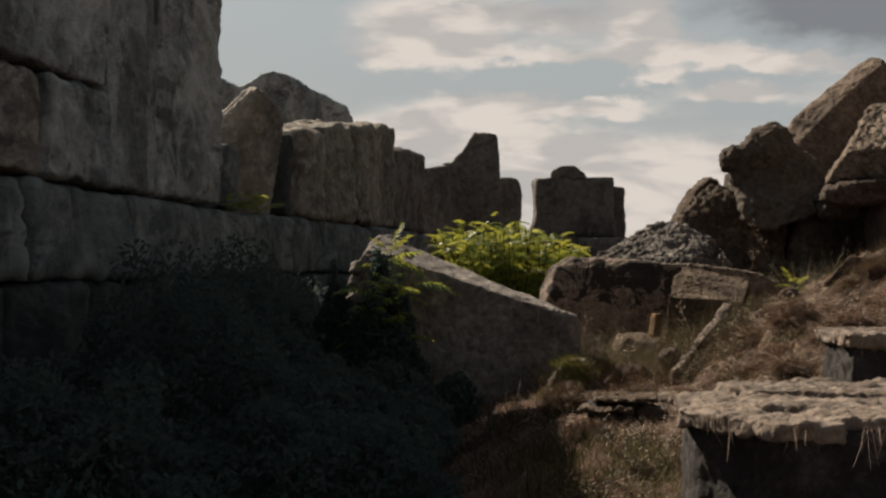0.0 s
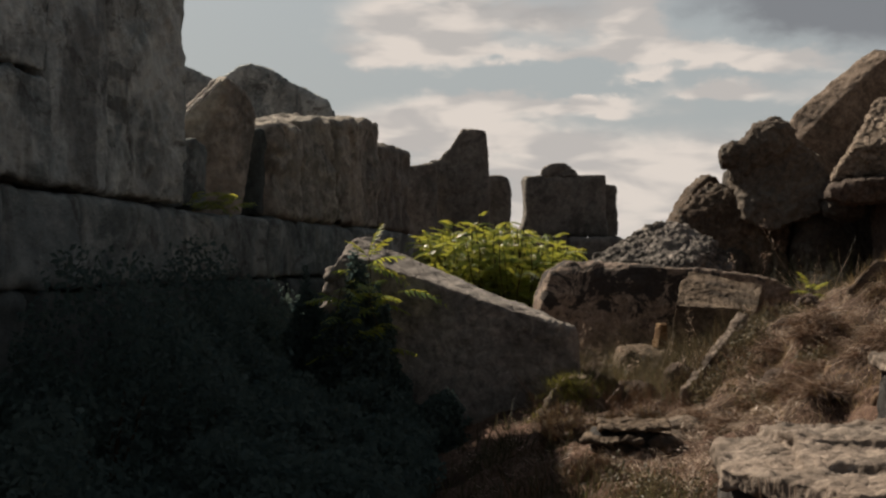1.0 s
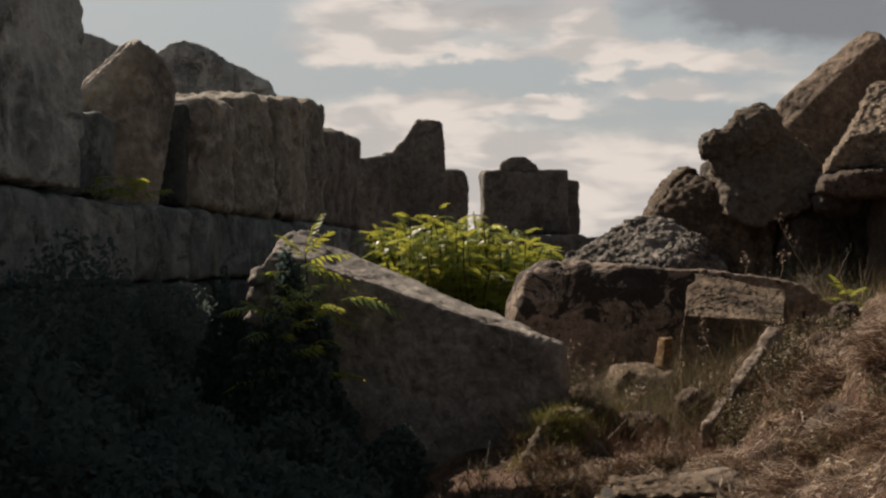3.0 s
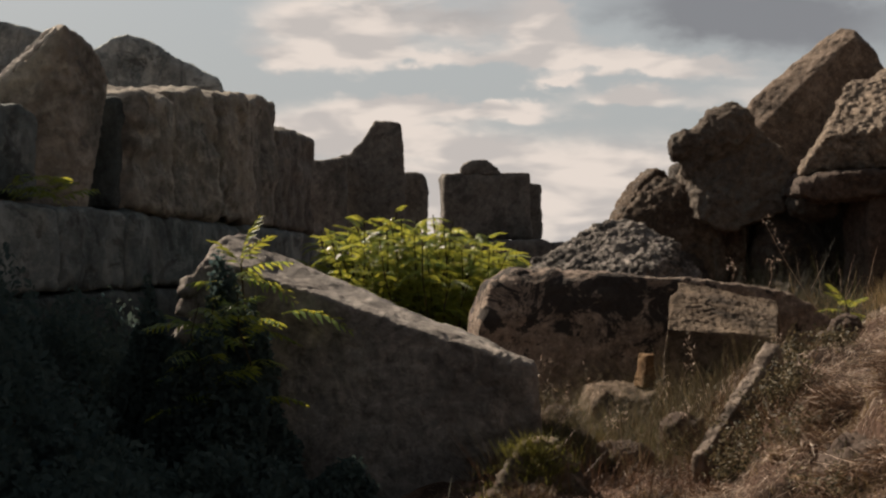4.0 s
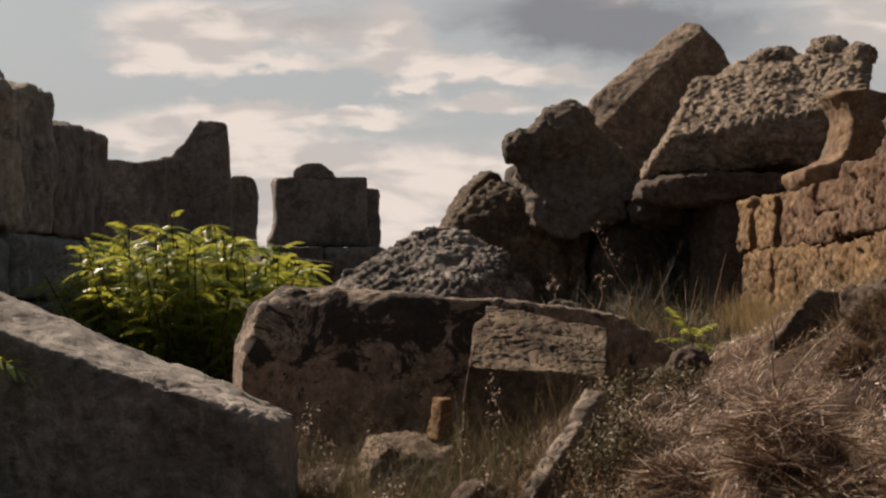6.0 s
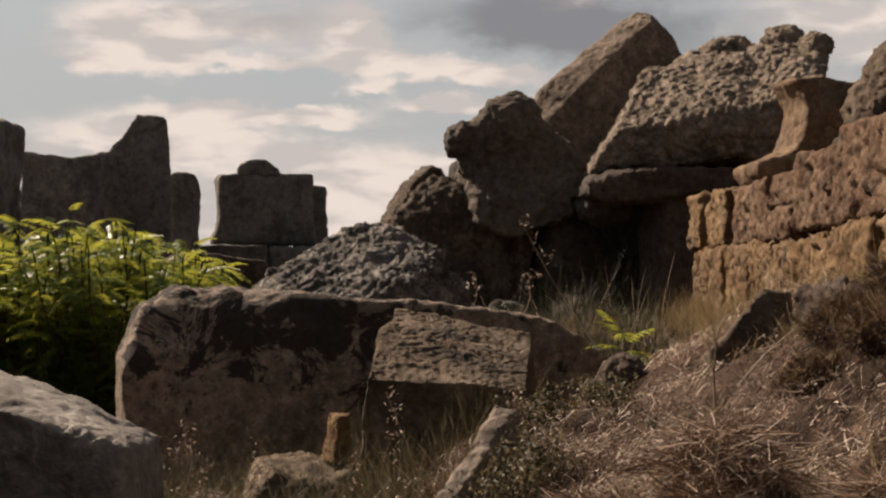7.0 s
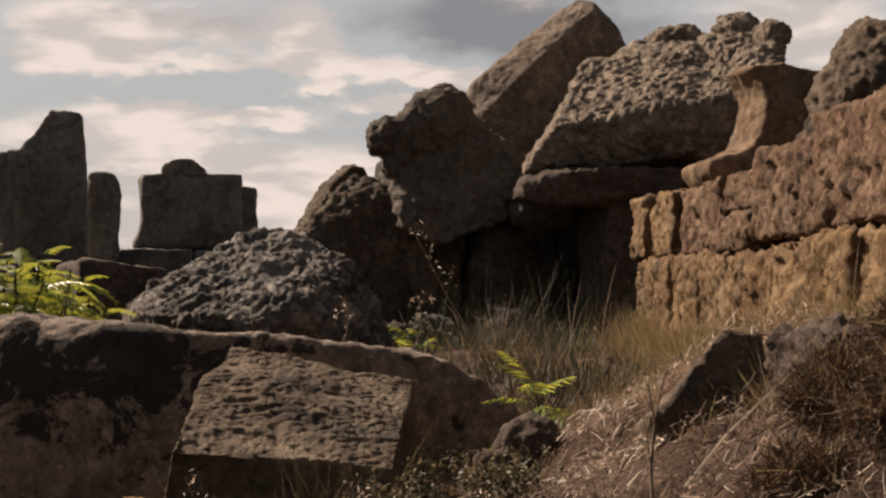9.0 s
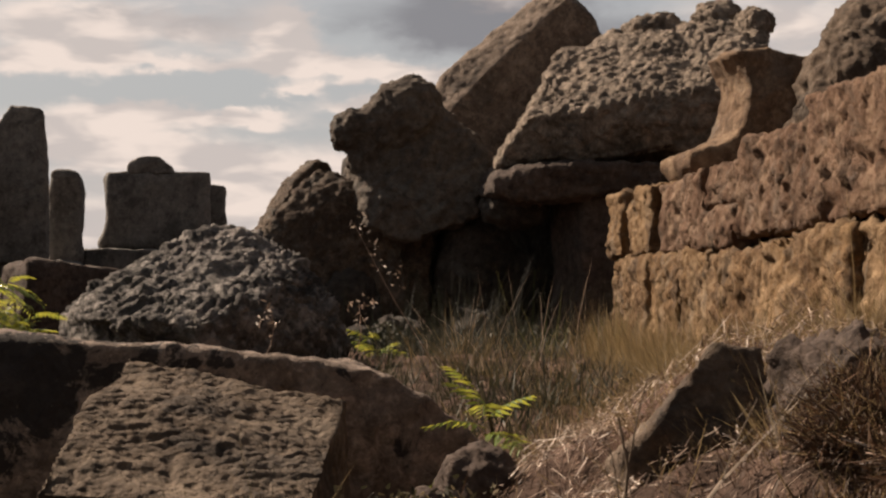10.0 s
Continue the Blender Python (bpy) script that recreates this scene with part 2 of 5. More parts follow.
PALE = stone("sunlit_block_stone", (0.12, 0.095, 0.075), (0.22, 0.17, 0.13), (0.33, 0.26, 0.205), 0.5, relief=0.04)


def soil():
    m, n, at, own = material("dry_soil")
    big, med, fine = n.noise(at, 0.8, 5.0, 0.6), n.noise(at, 6.0, 6.0, 0.7), n.noise(at, 45.0, 5.0, 0.7)
    c = n.mix(n.ramp(big, 0.4, 0.6), rgb(0.05, 0.034, 0.026), rgb(0.14, 0.088, 0.067))
    c = n.mix(n.math("MULTIPLY", n.ramp(med, 0.5, 0.68), 0.75), c, rgb(0.26, 0.175, 0.135))
    c = n.mix(n.math("MULTIPLY", n.ramp(fine, 0.48, 0.66), 0.6), c, rgb(0.035, 0.025, 0.018))
    finish(n, c, n.math("ADD", med, n.math("MULTIPLY", fine, 0.6)), 0.95, 1.0, 0.04, 0.1)
    return m


def blades(name, a, b, clear=0.3):
    """Dry or green blades, each of its own tone, that let some light through."""
    m = bpy.data.materials.new(name)
    m.use_nodes = True
    n = Nodes(m.node_tree)
    own = n.add("ShaderNodeNewGeometry").outputs["Random Per Island"]
    c = n.mix(n.math("POWER", own, 1.8), rgb(*a), rgb(*b))
    d = n.add("ShaderNodeBsdfPrincipled", {"Base Color": c, "Roughness": 0.6, "Specular IOR Level": 0.35})
    t = n.add("ShaderNodeBsdfTranslucent", {"Color": c})
    n.add("ShaderNodeOutputMaterial", {0: n.add("ShaderNodeMixShader", {0: clear, 1: d.outputs[0], 2: t.outputs[0]}).outputs[0]})
    return m


def leaves(name, a, b, glow, clear=0.45, gloss=0.35):
    m = bpy.data.materials.new(name)
    m.use_nodes = True
    n = Nodes(m.node_tree)
    own = n.add("ShaderNodeObjectInfo").outputs["Random"]
    isl = n.add("ShaderNodeNewGeometry").outputs["Random Per Island"]
    c = n.mix(n.math("ADD", n.math("MULTIPLY", own, 0.5), n.math("MULTIPLY", isl, 0.5)), rgb(*a), rgb(*b))
    d = n.add("ShaderNodeBsdfPrincipled", {"Base Color": c, "Roughness": gloss, "Specular IOR Level": 0.3 if gloss < 0.6 else 0.08})
    t = n.add("ShaderNodeBsdfTranslucent", {"Color": n.mix(isl, rgb(*glow), rgb(glow[0] * 0.6, glow[1] * 0.75, glow[2]))})
    n.add("ShaderNodeOutputMaterial", {0: n.add("ShaderNodeMixShader", {0: clear, 1: d.outputs[0], 2: t.outputs[0]}).outputs[0]})
    return m


SOIL = soil()
STRAW = blades("straw", (0.11, 0.073, 0.052), (0.88, 0.70, 0.56), 0.25)
PALESTRAW = blades("bleached_straw", (0.35, 0.27, 0.21), (0.90, 0.78, 0.66), 0.15)
FLAKES = blades("dead_leaf_flakes", (0.08, 0.05, 0.036), (0.44, 0.305, 0.225), 0.1)
DRY = blades("dry_grass", (0.15, 0.108, 0.052), (0.40, 0.295, 0.155), 0.35)
GREENISH = blades("half_dry_grass", (0.07, 0.085, 0.025), (0.22, 0.19, 0.08), 0.35)
# darker copy of the dark weeds, with the recess's shade in the blades
SHADEWEED = blades("shade_dark_weeds", (0.02, 0.024, 0.016), (0.06, 0.06, 0.036), 0.2)
MOSS = blades("yellow_moss", (0.06, 0.062, 0.015), (0.25, 0.23, 0.05), 0.35)
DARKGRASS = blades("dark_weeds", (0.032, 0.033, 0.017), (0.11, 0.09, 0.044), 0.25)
WEEDLEAF = blades("dull_weed_leaf", (0.035, 0.034, 0.018), (0.24, 0.19, 0.11), 0.3)
SCRUB = blades("brown_scrub", (0.055, 0.03, 0.018), (0.21, 0.115, 0.06), 0.15)
THORN = blades("dead_thorn_twigs", (0.028, 0.017, 0.011), (0.17, 0.092, 0.048), 0.1)
GREEN = leaves("bright_green_leaf", (0.08, 0.16, 0.045), (0.17, 0.235, 0.05), (0.47, 0.43, 0.055), 0.46, 0.3)
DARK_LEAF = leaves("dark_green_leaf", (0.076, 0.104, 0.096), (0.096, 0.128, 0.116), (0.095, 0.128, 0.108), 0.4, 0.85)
STEM = stone("bark", (0.05, 0.035, 0.02), (0.10, 0.07, 0.04), (0.14, 0.10, 0.06), 0.2, relief=0.005)


# ---- shapes ----
_rng = np.random.default_rng(11)
_perm = _rng.permutation(512).astype(np.int64)
_perm = np.concatenate([_perm, _perm])
_grad = _rng.normal(size=(512, 3))
_grad /= np.linalg.norm(_grad, axis=1)[:, None]


def pnoise(p):
    """Gradient noise of n points, about -1 to 1."""
    i = np.floor(p).astype(np.int64)
    f = p - i
    u = f * f * f * (f * (f * 6 - 15) + 10)
    i &= 255
    out = 0.0
    for dx in (0, 1):
        for dy in (0, 1):
            for dz in (0, 1):
                h = _perm[_perm[_perm[(i[:, 0] + dx) & 255] + ((i[:, 1] + dy) & 255)] + ((i[:, 2] + dz) & 255)]
                g = (_grad[h] * (f - (dx, dy, dz))).sum(1)
                w = (u[:, 0] if dx else 1 - u[:, 0]) * (u[:, 1] if dy else 1 - u[:, 1]) * (u[:, 2] if dz else 1 - u[:, 2])
                out = out + g * w
    return out * 1.5


def fbm(p, freq, octaves=4, gain=0.5):
    out, a = 0.0, 1.0
    for k in range(octaves):
        out = out + a * pnoise(p * freq + 17.3 * k)
        freq, a = freq * 2.03, a * gain
    return out


def smooth01(a, b, v):
    s = np.clip((v - a) / (b - a), 0, 1)
    return s * s * (3 - 2 * s)


def add_hull(bm, points):
    vs = [bm.verts.new(p) for p in points]
    got = bmesh.ops.convex_hull(bm, input=vs)
    loose = [v for v in got["geom_interior"] + got["geom_unused"] if isinstance(v, bmesh.types.BMVert)]
    bmesh.ops.delete(bm, geom=list(set(loose)), context="VERTS")


def add_box(bm, centre, size, rot=(0, 0, 0), jitter=0.0, top=(1.0, 1.0), seed=0):
    """A block with slightly uneven corners; top: how far its upper face is drawn in."""
    r = random.Random(seed)
    m = pose(*centre, *rot)
    pts = []
    for sx in (-1, 1):
        for sy in (-1, 1):
            for sz in (-1, 1):
                kx, ky = top if sz > 0 else (1.0, 1.0)
                p = Vector((sx * size[0] / 2 * kx, sy * size[1] / 2 * ky, sz * size[2] / 2))
                p += Vector([r.uniform(-jitter, jitter) for _ in range(3)])
                pts.append(m @ p)
    add_hull(bm, pts)


def add_prism(bm, outline, y0, y1, lean=0.0):
    """An outline in x and z, from y0 to y1; lean moves the far end's top inwards."""
    front = [bm.verts.new((x, y0, z)) for x, z in outline]
    mid = sum(x for x, z in outline) / len(outline)
    back = [bm.verts.new((mid + (x - mid) * (1 - lean), y1, z)) for x, z in outline]
    bm.faces.new(front)
    bm.faces.new(back[::-1])
    for k in range(len(front)):
        j = (k + 1) % len(front)
        bm.faces.new((front[j], front[k], back[k], back[j]))
    bmesh.ops.recalc_face_normals(bm, faces=bm.faces[:])


def add_ball(bm, centre, radii, rot=(0, 0, 0)):
    bmesh.ops.create_icosphere(bm, subdivisions=3, radius=1.0, matrix=pose(*centre, *rot) @ Matrix.Diagonal((*radii, 1)))


def worn(bm, voxel=0.05, rounds=3, big=0.05, fine=0.012, pits=0.0, freq=1.6, pitfreq=9.0, seed=0, at=(0, 0, 0), grain=(1.0, 1.0, 1.0), crown=0.0, even=False, shear=0.0):
    """A mesh of even facets from rough solids: edges rounded, then weathered with dents, grain and pits."""
    rough = bpy.data.meshes.new("rough")
    bm.to_mesh(rough)
    bm.free()
    ob = new("rough", rough)
    mod = ob.modifiers.new("remesh", "REMESH")
    mod.mode, mod.voxel_size, mod.adaptivity = "VOXEL", voxel, 0.0
    if rounds:
        soft = ob.modifiers.new("soft", "SMOOTH")
        soft.factor, soft.iterations = 0.5, rounds
    mesh = bpy.data.meshes.new_from_object(ob.evaluated_get(bpy.context.evaluated_depsgraph_get()))
    bpy.data.objects.remove(ob)
    bpy.data.meshes.remove(rough)
    count = len(mesh.vertices)
    p = np.empty(count * 3)
    mesh.vertices.foreach_get("co", p)
    p = p.reshape(-1, 3)
    nrm = np.empty(count * 3)
    mesh.vertex_normals.foreach_get("vector", nrm)
    nrm = nrm.reshape(-1, 3)
    q = p + (seed * 3.17, seed * 1.71, seed * 0.93)
    d = big * fbm(q, freq, 3) + fine * fbm(q, freq * 6, 3, 0.6)
    if pits:
        bent = q + 0.12 * np.stack([pnoise(q * 3 + 5), pnoise(q * 3 + 9), pnoise(q * 3 + 13)], 1)
        bent[:, 2] -= shear * bent[:, 0]
        patch = np.clip(0.42 + 1.9 * fbm(q + 31, 0.75, 3), 0.06, 1.0)
        if even:
            patch = np.ones(count)
        if crown:
            patch = patch * (1 - crown * (1 - smooth01(0.15, 0.6, nrm[:, 2])))
        lumps, f, a = 0.0, pitfreq * 0.55, 1.0
        for k in range(4):
            cell = pnoise(bent * f * grain + 7.7 * k)
            lumps = lumps + a * (0.3 * cell - 0.8 * smooth01(0.06, 0.5, cell) + 0.2)
            f, a = f * 1.83, a * 0.66
        d = d + 1.5 * pits * patch * lumps
    p = p + nrm * d[:, None] - at
    mesh.vertices.foreach_set("co", p.ravel())
    mesh.update()
    mesh.polygons.foreach_set("use_smooth", [True] * len(mesh.polygons))
    return mesh


def as_mesh(name, bm):
    mesh = bpy.data.meshes.new(name)
    bm.to_mesh(mesh)
    bm.free()
    return mesh


def part(name, data, mat, parent, label="", kind=""):
    mesh = as_mesh(name, data) if isinstance(data, bmesh.types.BMesh) else data
    mesh.name = name
    if not mesh.materials:
        mesh.materials.append(mat)
    ob = new(name, mesh)
    ob.parent = parent
    if label or kind:
        tagged(ob, label, kind=kind)
    return ob


def thing(name, mesh, mat, at, label, category, group="", kind=""):
    mesh.name = name
    mesh.materials.append(mat)
    ob = new(name, mesh)
    ob.location = at
    return tagged(ob, label, category, group, kind)


# ---- ground: one sheet, a shaded hollow in the west, a straw bank rising to the east wall ----
def east_face(y):
    return 5.4 + (y - 16.1) * 0.223


def ground_z(x, y):
    x, y = np.asarray(x, float), np.asarray(y, float)
    near = smooth01(-6, 2, y)
    z = 0.12 + 0.38 * smooth01(-0.3, 1.1, x)
    front = smooth01(3.5, 9.5, y)
    z = z + (0.5 * smooth01(1.7, 2.6, x) + 0.62 * smooth01(2.55, 4.1, x)) * front
    z = z - 0.55 * smooth01(13.3, 14.6, y) * smooth01(2.2, 3.4, x)
    back = east_face(np.clip(y, 8, 22.4))
    z = z + 1.0 * smooth01(back + 0.25, back + 0.7, x) * smooth01(4, 9, y) * (1 - smooth01(22.0, 22.6, y))
    z = z * near + (1 - near) * 0.3
    flat = np.stack([x.ravel(), y.ravel(), 0 * x.ravel() + 2.2], 1)
    heap = ((0.11 + 0.16 * (1 - smooth01(10.8, 12.3, y.ravel()))) * (np.abs(fbm(flat, 1.35, 2)) - 0.25) + 0.07 * fbm(flat + 3.3, 2.6, 3)).reshape(x.shape)
    z = z + heap * smooth01(1.2, 1.9, x) * smooth01(6.5, 8.0, y) * (1 - smooth01(14.0, 15.5, y)) * (1 - smooth01(4.2, 4.8, x))
    far = smooth01(60, 160, np.hypot(x, y - 15))
    return z * (1 - far) - 1.2 * far


def make_ground():
    def axis(lo, hi, step, reach):
        mid = np.arange(lo, hi + step / 2, step)
        out, s, v = [], step, hi
        while v < reach:
            s *= 1.22
            v += s
            out.append(v)
        neg, s, v = [], step, lo
        while v > -reach:
            s *= 1.22
            v -= s
            neg.append(v)
        return np.concatenate([neg[::-1], mid, out])

    xs, ys = axis(-3.0, 7.0, 0.045, 4200), axis(2.0, 24.0, 0.045, 4200)
    gx, gy = np.meshgrid(xs, ys)
    gz = ground_z(gx, gy)
    p = np.stack([gx.ravel(), gy.ravel(), gz.ravel()], 1)
    flat = np.stack([p[:, 0], p[:, 1], 0 * p[:, 0]], 1)
    close = 1 - smooth01(30, 60, np.hypot(p[:, 0], p[:, 1] - 14))
    p[:, 2] += close * (0.05 * fbm(flat, 0.9, 3) + 0.055 * fbm(flat + 4.4, 3.6, 4, 0.65))
    nx, ny = len(xs), len(ys)
    i = (np.arange(ny - 1)[:, None] * nx + np.arange(nx - 1)[None]).ravel()
    faces = np.stack([i, i + 1, i + 1 + nx, i + nx], 1)
    mesh = bpy.data.meshes.new("ground")
    mesh.from_pydata(p.tolist(), [], faces.tolist())
    mesh.polygons.foreach_set("use_smooth", [True] * len(mesh.polygons))
    mesh.materials.append(SOIL)
    return tagged(new("ground", mesh), "dry brown earth with straw litter between the ruins", "ground", kind="structure")


make_ground()


# ---- the west wall: courses of weathered ashlar, broken down towards the distance ----
def west_face(y):
    return -2.57 + (y - 9.64) * 0.09 if y < 14.5 else -2.13 + (y - 14.5) * 0.16


def wall_empty(name, at, label):
    ob = new(name)
    ob.location, ob.empty_display_size = at, 0.3
    return tagged(ob, label, "wall", kind="structure")


west = wall_empty("wall_west", (-2.4, 12.0, 0.1), "long ruined ashlar wall of grey weathered blocks in shade")
block_seed = [0]


def west_block(y0, y1, z0, z1, z2=None, thick=0.9, mat=None, proud=0.0, voxel=0.05, big=0.03, label="", wear=0.02, g=0.012):
    """One block of the wall from y0 to y1; its top goes from z1 to z2."""
    block_seed[0] += 1
    r = random.Random(block_seed[0])
    z2 = z1 if z2 is None else z2
    bm = bmesh.new()
    pts = []
    for y, zt in ((y0 + g, z1), (y1 - g, z2)):
        f = west_face(y) + proud
        for x in (f, f - thick):
            pts.append((x + r.uniform(-0.02, 0.02), y, z0 + g))
            pts.append((x + r.uniform(-0.02, 0.02), y, zt - g + r.uniform(-0.02, 0.02)))
    add_hull(bm, pts)
    mid = Vector((west_face((y0 + y1) / 2) - thick / 2, (y0 + y1) / 2, (z0 + max(z1, z2)) / 2))
    mesh = worn(bm, voxel, 2, big, 0.016, wear, 1.7, 7.0, block_seed[0], tuple(mid), (1.0, 0.4, 1.0))
    ob = part("block", mesh, mat or WEST, west, label)
    ob.location = mid - west.location
    return ob


# buried and lower courses, the shade at the wall's foot put into their colour
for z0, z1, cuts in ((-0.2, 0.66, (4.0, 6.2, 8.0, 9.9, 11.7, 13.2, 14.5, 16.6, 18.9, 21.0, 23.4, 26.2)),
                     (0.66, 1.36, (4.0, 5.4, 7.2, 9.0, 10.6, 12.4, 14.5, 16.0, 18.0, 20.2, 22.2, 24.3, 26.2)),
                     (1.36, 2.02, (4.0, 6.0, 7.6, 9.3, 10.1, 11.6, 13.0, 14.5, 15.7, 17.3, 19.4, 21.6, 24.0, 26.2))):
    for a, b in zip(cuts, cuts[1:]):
        west_block(a, b, z0, z1, proud=random.Random(a * 7).uniform(-0.03, 0.04), voxel=0.06, mat=WEST_SHADE if z0 < 1.3 else WEST_LOW)
# the standing part; its unseen near end and top are sized to cast shade
for a, b in zip((4.6, 6.6, 8.2, 9.6), (6.6, 8.2, 9.6, 10.88)):
    west_block(a, b, 2.03, 2.73, proud=(0.05 if a == 9.6 else 0.0), mat=WEST_RED if a == 8.2 else WEST, voxel=0.03, wear=0.022, g=0.022)
west_block(4.6, 10.88, 2.73, 4.65, mat=WEST, big=0.035, voxel=0.03, wear=0.02, g=0.02, proud=0.03)
west_block(10.88, 12.22, 2.03, 4.6, mat=WEST, big=0.03, proud=-0.01, voxel=0.03, wear=0.022, g=0.018)
west_block(12.22, 14.4, 2.03, 4.5, 4.45, mat=WEST, big=0.045, voxel=0.03, wear=0.026, g=0.016)
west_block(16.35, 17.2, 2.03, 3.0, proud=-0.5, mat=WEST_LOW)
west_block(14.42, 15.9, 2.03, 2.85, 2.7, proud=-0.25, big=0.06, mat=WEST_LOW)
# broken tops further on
# filler block whose dark colour stands for the shaded gap
west_block(17.2, 17.45, 2.03, 2.98, proud=-0.12, mat=WEST_SHADE)
west_block(17.45, 18.7, 2.03, 3.04, 3.14, mat=WEST_RED, big=0.08, voxel=0.04, wear=0.05)
west_block(18.7, 20.3, 2.03, 3.22, 3.34, mat=WEST_RED, big=0.07, voxel=0.04, wear=0.05)
west_block(20.3, 21.9, 2.03, 3.4, 3.46, mat=WEST_RED, big=0.08, voxel=0.04, wear=0.05, proud=0.05)
west_block(21.9, 23.3, 2.03, 3.52, 3.58, mat=WEST_RED, big=0.07, voxel=0.04, wear=0.05)
west_block(23.35, 25.7, 2.03, 3.3, 3.34, big=0.07, mat=FAR)


def outline_block(name_mat, outline, y0, y1, voxel=0.09, big=0.06, fine=0.02, parent=None, rounds=2, label=""):
    block_seed[0] += 1
    bm = bmesh.new()
    add_prism(bm, outline, y0, y1)
    xs, zs = [v[0] for v in outline], [v[1] for v in outline]
    mid = Vector(((min(xs) + max(xs)) / 2, (y0 + y1) / 2, (min(zs) + max(zs)) / 2))
    mesh = worn(bm, voxel, rounds, big, fine, 0.02, 1.2, 5.0, block_seed[0], tuple(mid))
    ob = part("block", mesh, name_mat, parent or west, label)
    ob.location = mid - (parent or west).location
    return ob


# split block just past the standing part, its top sloping to the sun
split = [(-2.68, 16.1, 2.82), (-2.1, 16.2, 3.41), (-2.56, 15.77, 2.76), (-1.98, 15.87, 3.34), (-2.6, 16.6, 2.9), (-2.1, 16.6, 3.43), (-1.84, 16.3, 3.26), (-1.78, 16.5, 3.1), (-1.8, 16.9, 3.05), (-2.5, 15.8, 2.0), (-1.95, 16.3, 2.0), (-1.95, 16.75, 2.0), (-2.6, 17.0, 2.0)]
bm = bmesh.new()
add_hull(bm, split)
part("block", worn(bm, 0.025, 1, 0.02, 0.02, 0.01, 2.0, 6.0, 77, (-2.1, 16.6, 2.7)), WEST_RED, west).location = Vector((-2.1, 16.6, 2.7)) - west.location
# thin pale strip added along the slope as its band of sun
bm = bmesh.new()
for k in (0.0, 0.17):
    add_hull(bm, [Vector(p) + Vector((0.06, -0.17, -0.03)) * (k / 0.17) for p in ((-2.66, 16.07, 2.83), (-2.14, 16.16, 3.36), (-2.62, 15.98, 2.85), (-2.1, 16.07, 3.38), (-2.62, 15.98, 2.79), (-2.1, 16.07, 3.32))])
part("broken_edge", worn(bm, 0.014, 1, 0.01, 0.012, 0.0, 3.0, 6.0, 78, (-2.1, 16.6, 2.7)), LITSTRIP, west, "pale strip painted as the block's sunlit edge").location = Vector((-2.1, 16.6, 2.7)) - west.location
# stretch in the distance: low block, horn-shaped block, shorter one, and their footing
outline_block(FAR, [(-1.4, 1.9), (-1.4, 4.0), (-0.5, 3.95), (0.15, 4.0), (0.15, 1.9)], 38.0, 39.6)
outline_block(FAR, [(0.0, 1.9), (0.0, 4.18), (0.3, 4.18), (0.31, 4.3), (0.48, 4.46), (0.84, 4.99), (1.36, 5.0), (1.44, 4.9), (1.53, 3.82), (1.55, 1.9)], 39.9, 41.3, 0.06, 0.04)
outline_block(FAR, [(1.5, 1.93), (1.55, 3.95), (2.1, 3.9), (2.22, 3.75), (2.24, 1.93)], 42.4, 43.8)
outline_block(FAR, [(2.6, 2.3), (2.56, 2.46), (2.7, 2.75), (2.78, 3.1), (2.74, 3.35), (2.7, 3.98), (2.76, 4.06), (5.08, 4.06), (5.12, 2.3)], 44.2, 45.6)
outline_block(FAR, [(5.1, 2.3), (5.1, 3.88), (5.58, 3.88), (5.56, 2.3)], 45.7, 47.0)
outline_block(FAR, [(3.2, 4.0), (3.22, 4.22), (3.48, 4.38), (3.9, 4.38), (4.2, 4.2), (4.28, 4.0)], 44.2, 45.0, 0.06)
for x0, x1, zt, y in ((-1.6, 0.6, 1.94, 38.5), (0.6, 2.3, 1.96, 40.0), (2.2, 3.9, 2.28, 43.2), (3.9, 5.6, 2.26, 43.4), (5.6, 7.4, 2.2, 44.0)):
    outline_block(FAR, [(x0, -0.3), (x0, zt), (x1 - 0.03, zt), (x1 - 0.03, -0.3)], y, y + 3.4, 0.12)
for a, x0, x1 in ((26.3, -1.2, -0.1), (29.5, -1.0, 0.2), (33.0, -0.8, 0.5)):
    outline_block(FAR, [(x0, -0.3), (x0, 1.85), (x1, 1.8), (x1, -0.3)], a, a + 3.2, 0.12)


# ---- loose blocks and boulders ----
def boulder(name, build, mat, at, label, category="boulder", group="fallen blocks", **wear):
    bm = bmesh.new()
    build(bm)
    return thing(name, worn(bm, at=at, **wear), mat, at, label, category, group)


# grey rock behind the wall top
boulder("boulder", lambda bm: add_prism(bm, [(-6.4, 2.0), (-6.3, 5.3), (-5.2, 5.1), (-4.4, 4.9), (-3.95, 4.74), (-3.52, 4.5), (-3.2, 4.74), (-3.0, 4.81), (-2.6, 4.71), (-1.98, 4.33), (-1.68, 4.17), (-1.65, 3.5), (-1.8, 2.0)], 25.9, 27.6),
        WEST, (-2.9, 26.6, 2.0), "blue-grey weathered boulder lying on the ruined wall", voxel=0.08, rounds=2, big=0.06, fine=0.02, seed=3)
# long slab slipped down, its upper edge in the sun


